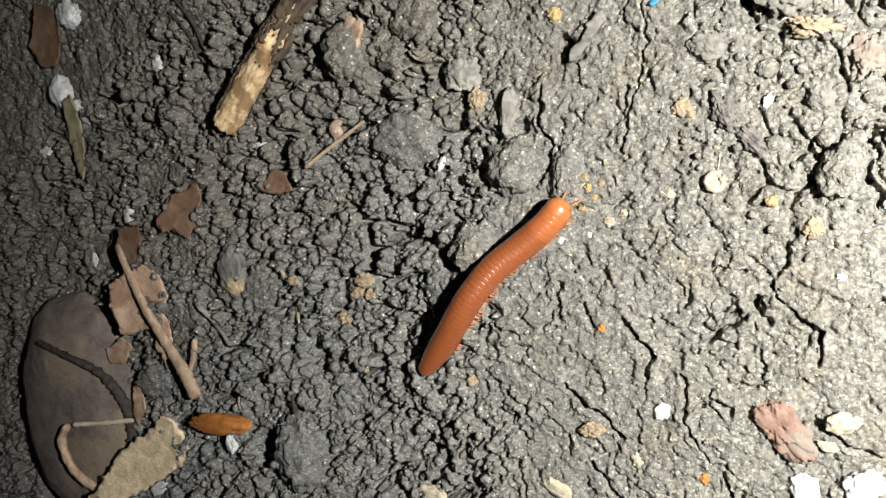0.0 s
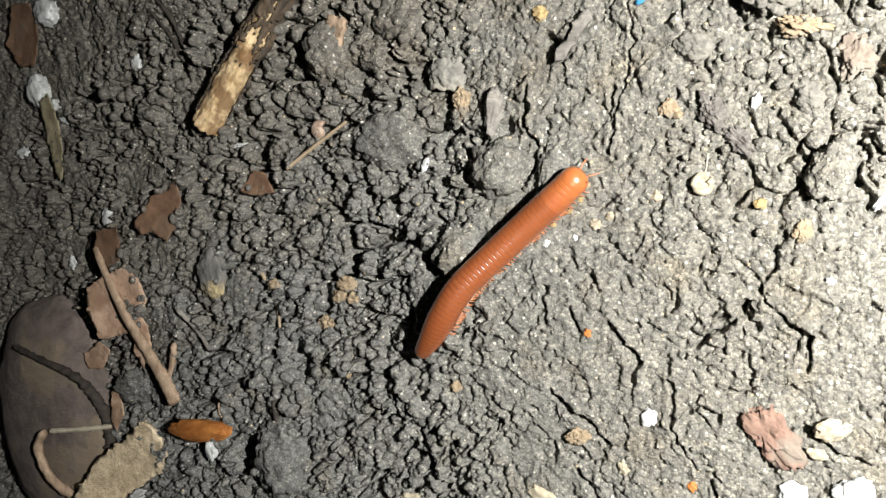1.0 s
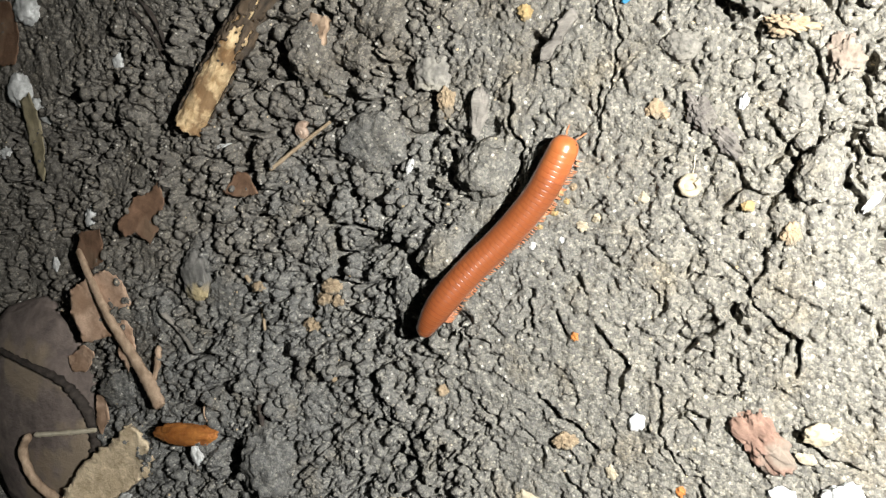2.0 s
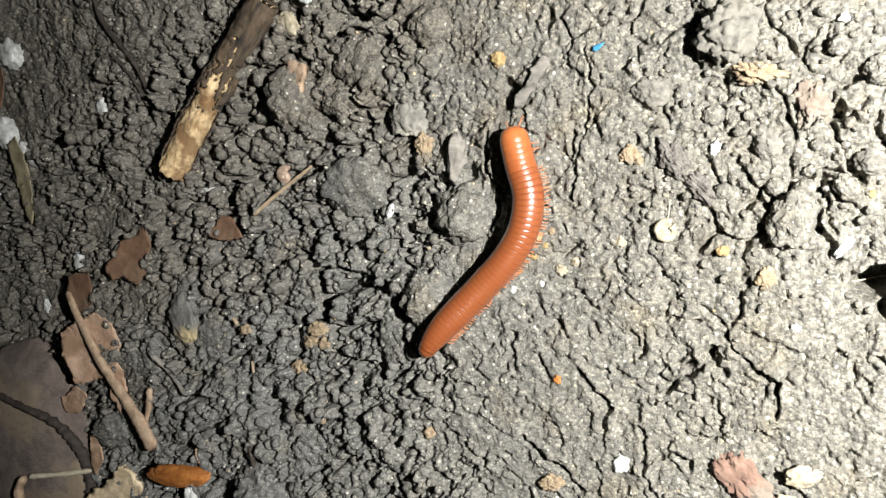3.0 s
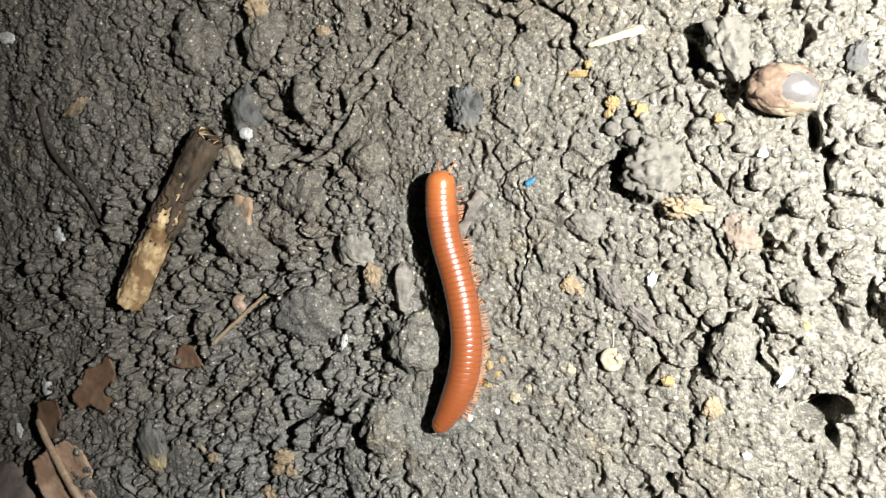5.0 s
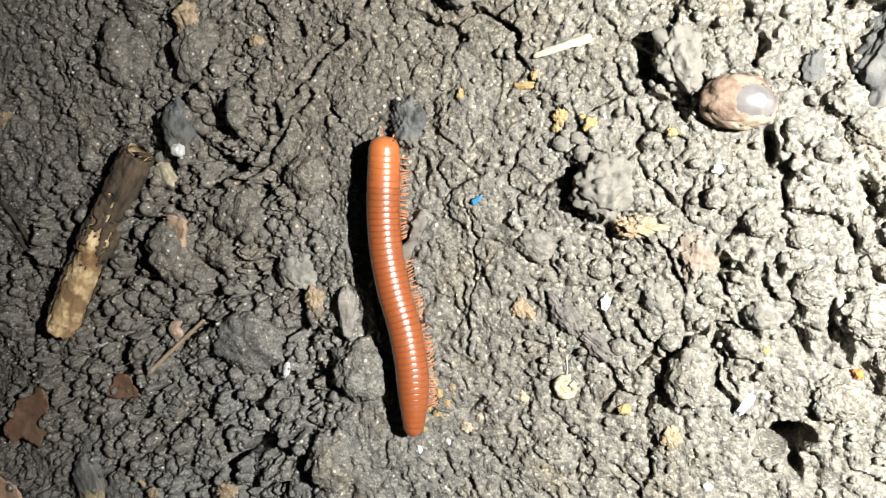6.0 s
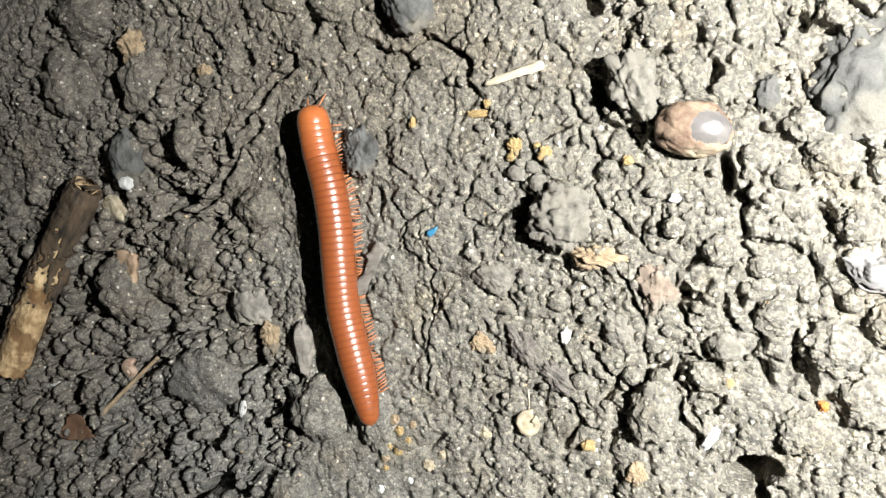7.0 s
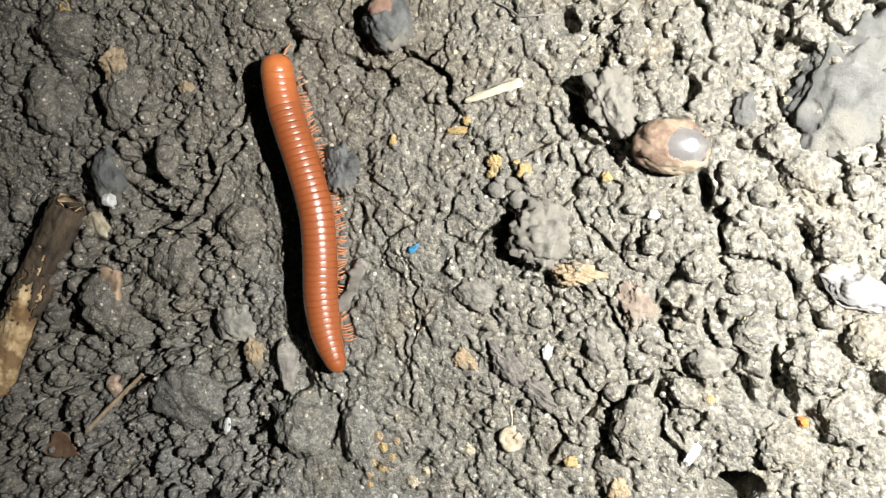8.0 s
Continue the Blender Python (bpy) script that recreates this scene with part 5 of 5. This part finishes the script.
lump("crumb", "tan crumb of clay among dark casts", "crumb", TAN, -49.8, -43.8, 1.99, 1.24, 0.87, 1, 134, sink=0.33, rough=0.42, fine=4, knobs=0.36)
lump("crumb", "tan crumb of clay on soil", "crumb", TAN, -29.5, -63.6, 0.98, 0.66, 0.46, 5, 135, sink=0.33, rough=0.42, fine=4, knobs=0.36)
lump("crumb", "tan crumb of clay on soil", "crumb", TAN, -1.3, -63.3, 1.24, 1.13, 0.79, 6, 136, sink=0.33, rough=0.42, fine=4, knobs=0.36)
lump("crumb", "tan crumb of clay on soil", "crumb", TAN, 2.5, -6.6, 1.79, 2.43, 1.25, -6, 137, sink=0.33, rough=0.42, fine=5, knobs=0.36)
lump("crumb", "tan crumb of clay on soil", "crumb", TAN, 24.0, -70.8, 2.05, 1.56, 1.09, 7, 138, sink=0.33, rough=0.42, fine=5, knobs=0.36)
lump("crumb", "square ochre clay crumb", "crumb", YELLOW, 20.0, 7.1, 1.46, 1.32, 0.92, -9, 139, sink=0.33, rough=0.42, fine=4, knobs=0.36)
lump("crumb", "small orange grain in a crack", "crumb", ORANGE, 26.8, -50.9, 0.65, 0.86, 0.46, 3, 140, sink=0.33, rough=0.42, fine=4, knobs=0.36)
lump("crumb", "small round orange grain", "crumb", ORANGE, 44.6, -77.2, 0.79, 0.83, 0.55, 9, 141, sink=0.33, rough=0.42, fine=4, knobs=0.36)
lump("crumb", "small cream grain of grit", "crumb", CREAM, 46.7, -2.0, 0.83, 0.65, 0.45, -8, 142, sink=0.33, rough=0.42, fine=4, knobs=0.36)
lump("crumb", "ochre root crumb on loam", "crumb", YELLOW, 54.2, 16.0, 0.96, 1.14, 0.67, -12, 143, sink=0.33, rough=0.42, fine=5, knobs=0.36)
lump("crumb", "ochre root crumb on loam", "crumb", YELLOW, 58.7, 13.9, 1.01, 1.04, 0.71, -12, 144, sink=0.33, rough=0.42, fine=4, knobs=0.36)
lump("crumb", "ochre root crumb on loam", "crumb", YELLOW, 69.6, 10.6, 0.62, 0.69, 0.43, -12, 145, sink=0.33, rough=0.42, fine=4, knobs=0.36)
lump("crumb", "ochre root crumb on loam", "crumb", YELLOW, 56.6, -28.3, 1.02, 0.78, 0.54, -3, 146, sink=0.33, rough=0.42, fine=4, knobs=0.36)
lump("crumb", "ochre root crumb on loam", "crumb", YELLOW, 49.3, 21.8, 1.63, 0.58, 0.40, -13, 147, sink=0.33, rough=0.42, fine=5, knobs=0.36)
lump("crumb", "ochre root crumb on loam", "crumb", YELLOW, 51.2, 22.8, 0.54, 0.65, 0.38, -14, 148, sink=0.33, rough=0.42, fine=4, knobs=0.36)
lump("crumb", "ochre root crumb on loam", "crumb", YELLOW, 38.9, 22.7, 0.59, 1.03, 0.41, -13, 149, sink=0.33, rough=0.42, fine=4, knobs=0.36)
lump("crumb", "ochre root crumb on loam", "crumb", YELLOW, 22.2, -27.2, 0.75, 0.9, 0.6, -3, 150, sink=0.33, rough=0.42, fine=5, knobs=0.36)
lump("crumb", "ochre root crumb on loam", "crumb", YELLOW, 24.9, -24.9, 0.7, 0.8, 0.6, -3, 151, sink=0.33, rough=0.42, fine=4, knobs=0.36)
lump("crumb", "ochre root crumb on loam", "crumb", TAN, 62.8, -32.8, 1.3, 1.8, 0.8, -2, 152, sink=0.33, rough=0.42, fine=5, knobs=0.36)
lump("crumb", "ochre root crumb on loam", "crumb", YELLOW, 77.4, -20.7, 0.50, 0.55, 0.35, -5, 153, sink=0.33, rough=0.42, fine=4, knobs=0.36)
lump("crumb", "orange grain on a clod", "crumb", ORANGE, 58.4, 4.8, 0.67, 0.98, 0.47, -10, 154, sink=0.33, rough=0.42, fine=4, knobs=0.36)
lump("crumb", "small orange-red grain of grit", "crumb", ORANGE, 87.9, -25.0, 0.59, 0.67, 0.41, -4, 155, sink=0.33, rough=0.42, fine=4, knobs=0.36)
lump("crumb", "pale ochre crumb on crust", "crumb", TAN, 42.3, -11.9, 1.6, 1.3, 0.8, -6, 156, sink=0.40, rough=0.5, fine=5, knobs=0.5)
lump("clay_patch", "broad pinkish clay crumb pressed into loam", "crumb", PINK_CLAY, 70.2, -7.1, 2.12, 2.68, 0.90, -8, 157, sink=0.52, rough=0.5, fine=5, knobs=0.45)
lump("husk_chip", "crumbly pale tan husk chip", "husk", TAN, 63.1, -1.7, 3.3, 1.5, 1.30, -19, 158, sink=0.35, rough=0.5, fine=5, knobs=0.6)
sheet("plastic_scrap", "tiny bright blue plastic scrap", "litter", BLUE, [(37.7, 5.7), (38.3, 6.6), (40.0, 6.7), (39.2, 5.8), (38.3, 5.5)], 0.10, 0.40, 0.12, 159)
lump("seed_pod", "elongated orange-brown seed pod with rough skin", "seed", POD, -79.0, -82.3, 11.0, 3.0, 2.20, 5, 160, sink=0.08, rough=0.16, fine=5, knobs=0.10)
build_snail(-34.1, -9.4, 2.1)
build_seed(78.6, 12.9, 4.67, 3.22, -21)
build_dark_seed(42.8, 39.4, 3.61, 4.12)
build_coil(47.7, -24.8, 2.17)
lump("crumb", "tan broken stalk bit on dark soil", "crumb", TAN, -74.2, 41.9, 4.58, 1.47, 1.03, 14, 161, sink=0.33, rough=0.42, fine=5, knobs=0.36)
lump("crumb", "ochre crumb of clay on dark soil", "crumb", YELLOW, -23.3, 61.8, 1.19, 1.63, 0.84, -17, 162, sink=0.33, rough=0.42, fine=5, knobs=0.36)
lump("crumb", "rough tan crumb of clay on dark soil", "crumb", TAN, -13.9, 49.4, 2.79, 2.62, 1.83, -15, 163, sink=0.33, rough=0.42, fine=5, knobs=0.36)
lump("crumb", "small tan crumb of clay", "crumb", TAN, -37.1, 50.4, 1.92, 0.87, 0.61, -15, 164, sink=0.33, rough=0.42, fine=4, knobs=0.36)
lump("crumb", "small tan crumb of clay", "crumb", TAN, 0.6, 41.1, 1.53, 0.97, 0.68, -15, 165, sink=0.33, rough=0.42, fine=4, knobs=0.36)
lump("white_flake", "small white grain of grit", "flake", WHITE, 78.0, 27.8, 0.72, 0.57, 0.25, -16, 166, sink=0.25, rough=0.50, fine=4, knobs=0.30)
lump("white_flake", "small white grain of grit", "flake", WHITE, 66.5, -40.6, 0.63, 0.54, 0.25, 1, 167, sink=0.25, rough=0.50, fine=4, knobs=0.30)
lump("white_flake", "small white grain of grit", "flake", WHITE, 19.3, -34.5, 0.6, 0.62, 0.33, -1, 168, sink=0.25, rough=0.50, fine=4, knobs=0.30)
lump("white_flake", "small cream chip of shell", "flake", CREAM, -26.1, -2.1, 1.39, 0.84, 0.35, -6, 169, sink=0.25, rough=0.50, fine=4, knobs=0.30)
lump("white_flake", "small white grain of grit", "flake", WHITE, -16.8, 47.1, 1.53, 0.67, 0.28, -15, 170, sink=0.25, rough=0.50, fine=4, knobs=0.30)
lump("crumb", "small ochre crumb of root and clay", "crumb", YELLOW, 23.5, -28.6, 0.69, 0.60, 0.42, -18, 171, sink=0.3, rough=0.42, fine=4, knobs=0.36)
lump("crumb", "small tan crumb of clay", "crumb", TAN, 21.2, -29.3, 0.80, 0.70, 0.49, 19, 172, sink=0.3, rough=0.42, fine=4, knobs=0.36)
lump("crumb", "small ochre crumb of root and clay", "crumb", YELLOW, 26.0, -26.6, 0.57, 0.50, 0.35, -34, 173, sink=0.3, rough=0.42, fine=4, knobs=0.36)
lump("crumb", "small tan crumb of clay", "crumb", TAN, 24.4, -22.9, 0.92, 0.80, 0.56, 3, 174, sink=0.3, rough=0.42, fine=4, knobs=0.36)
lump("crumb", "small tan crumb of clay", "crumb", TAN, 27.4, -24.2, 0.69, 0.60, 0.42, 40, 175, sink=0.3, rough=0.42, fine=4, knobs=0.36)
lump("crumb", "small ochre crumb of root and clay", "crumb", YELLOW, 20.6, -31.2, 0.52, 0.45, 0.32, -13, 176, sink=0.3, rough=0.42, fine=4, knobs=0.36)
lump("white_flake", "small cream chip of shell", "flake", CREAM, 31.1, -29.8, 0.80, 0.70, 0.49, 24, 177, sink=0.3, rough=0.42, fine=4, knobs=0.36)
lump("crumb", "small tan crumb of clay", "crumb", TAN, 43.9, -13.1, 0.80, 0.70, 0.49, -29, 178, sink=0.3, rough=0.42, fine=4, knobs=0.36)
lump("crumb", "ochre root crumb on loam", "crumb", YELLOW, 53.2, 14.6, 0.63, 0.55, 0.39, 8, 179, sink=0.3, rough=0.42, fine=4, knobs=0.36)
lump("crumb", "ochre root crumb on loam", "crumb", YELLOW, 57.6, 15.2, 0.57, 0.50, 0.35, -45, 180, sink=0.3, rough=0.42, fine=4, knobs=0.36)
rod("root_fibre", "thin grey root running over loam clods", "root", GREY_WOOD, [(58.7, 38.1), (60.5, 36.6), (62.1, 34.9), (64.6, 34.2), (67.4, 33.8)], 0.16, 0.12, seed=190, lift=0.3)


# ---- loose granules ----
def scatter():
    """Countless loose soil granules, one joined mesh."""
    rnd = np.random.RandomState(5)
    kinds = []
    for k in range(8):
        bm = bmesh.new()
        bmesh.ops.create_icosphere(bm, subdivisions=2, radius=1.0)
        o = Vector((k * 5.3, k * 2.1, 3))
        for v in bm.verts:
            v.co *= 1 + 0.28 * noise.noise(v.co * 1.6 + o) + 0.18 * noise.noise(v.co * 4 + o)
        bm.verts.index_update()
        kinds.append((np.array([v.co[:] for v in bm.verts]), np.array([[v.index for v in f.verts] for f in bm.faces])))
        bm.free()
    shared = []
    for v, f in kinds:
        me = raw_mesh("granule", v * MM, [tuple(q) for q in f.tolist()], SOIL)
        shared.append(me)
    all_v, all_f, base = [], [], 0
    count, made, single = 5000, 0, 0
    xs = -115 + 225 * rnd.rand(count * 3) ** 0.8
    ys = -105 + 180 * rnd.rand(count * 3)
    for x, y in zip(xs, ys):
        i, j = np.searchsorted(GX, x), np.searchsorted(GY, y)
        if rnd.rand() > 0.25 + 0.75 * max(casts[j, i], rough[j, i]):
            continue
        big = 1.35 * casts[j, i] + 0.9 * rough[j, i] + 0.5 * crust[j, i]
        r = big * (0.22 + 0.75 * rnd.rand() ** 2.2)
        kind = rnd.randint(8)
        size, turn = r * (0.8 + 0.4 * rnd.rand(3)), Euler(rnd.rand(3) * 6.28)
        spot = Vector((x, y, Z[j, i] + r * 0.35)) * MM
        made += 1
        if r > 0.62 and single < 300 and -12 < x < 95 and -55 < y < 45:
            ob = new("granule", shared[kind])
            ob.parent = ground
            ob.matrix_basis = Matrix.LocRotScale(spot, turn, Vector(size))
            single += 1
            continue
        v, f = kinds[kind]
        all_v.append((v * size) @ np.array(turn.to_matrix()).T * MM + np.array(spot))
        all_f.append(f + base)
        base += len(v)
        if made == count:
            break
    verts, faces = np.concatenate(all_v), np.concatenate(all_f)
    me = bpy.data.meshes.new("soil_granules")
    me.vertices.add(len(verts))
    me.vertices.foreach_set("co", verts.astype(np.float32).ravel())
    me.loops.add(faces.size)
    me.loops.foreach_set("vertex_index", faces.ravel().astype(np.int32))
    me.polygons.add(len(faces))
    me.polygons.foreach_set("loop_start", (np.arange(len(faces)) * 3).astype(np.int32))
    me.polygons.foreach_set("use_smooth", np.ones(len(faces), bool))
    me.update(calc_edges=True)
    me.materials.append(SOIL)
    tagged(new("soil_granules", me), "loose rounded granules and crumbs of grey-black soil", "soil", kind="stuff")


scatter()


# ---- movement ----
def motions():
    every = [k * 0.25 for k in range(33)]
    rows = {ob: [] for ob in SEGMENTS}
    for t in every:
        curve = body_line(t)
        _, total = on_line(curve, 0, 1, 1)
        pitch = (total - 2.55 - 1.8) / RINGS
        places, _ = on_line(curve, 2.55, pitch, RINGS + 1)
        head, _ = on_line(curve, 1.75, 1, 1)
        for ob, (x, y, turn) in zip(SEGMENTS, head + places):
            rows[ob].append((t, crawl_pose(x, y, turn)))
    for ob, some in rows.items():
        walk(ob, some)
    # legs swing in waves that run forward along the body
    rnd = random.Random(9)
    for leg, k, side, half in LEGS:
        swing, shift, wide = [], rnd.uniform(-0.9, 0.9), rnd.uniform(14, 26)
        for step_no in range(54):
            t = step_no * 8.0 / 53
            phase = 2 * math.pi * (1.25 * t + (k + (0.5 if half < 0 else 0)) / 7.5) + shift
            swing.append((t, pose(side * 1.0 * MM, half * MM, -2.35 * MM, 0, -side * 7 * max(0, math.cos(phase)), wide * math.sin(phase))))
        walk(leg, swing)
    dx, dy, dz = LED_OFFSET
    walk(pocket_lamp, [(t, pose(x * MM, y * MM, z * MM, rx, ry, rz) @ pose(dx * MM, dy * MM, dz * MM, LED_AIM[0], LED_AIM[1], 0)) for t, x, y, z, rx, ry, rz in PATH])


motions()
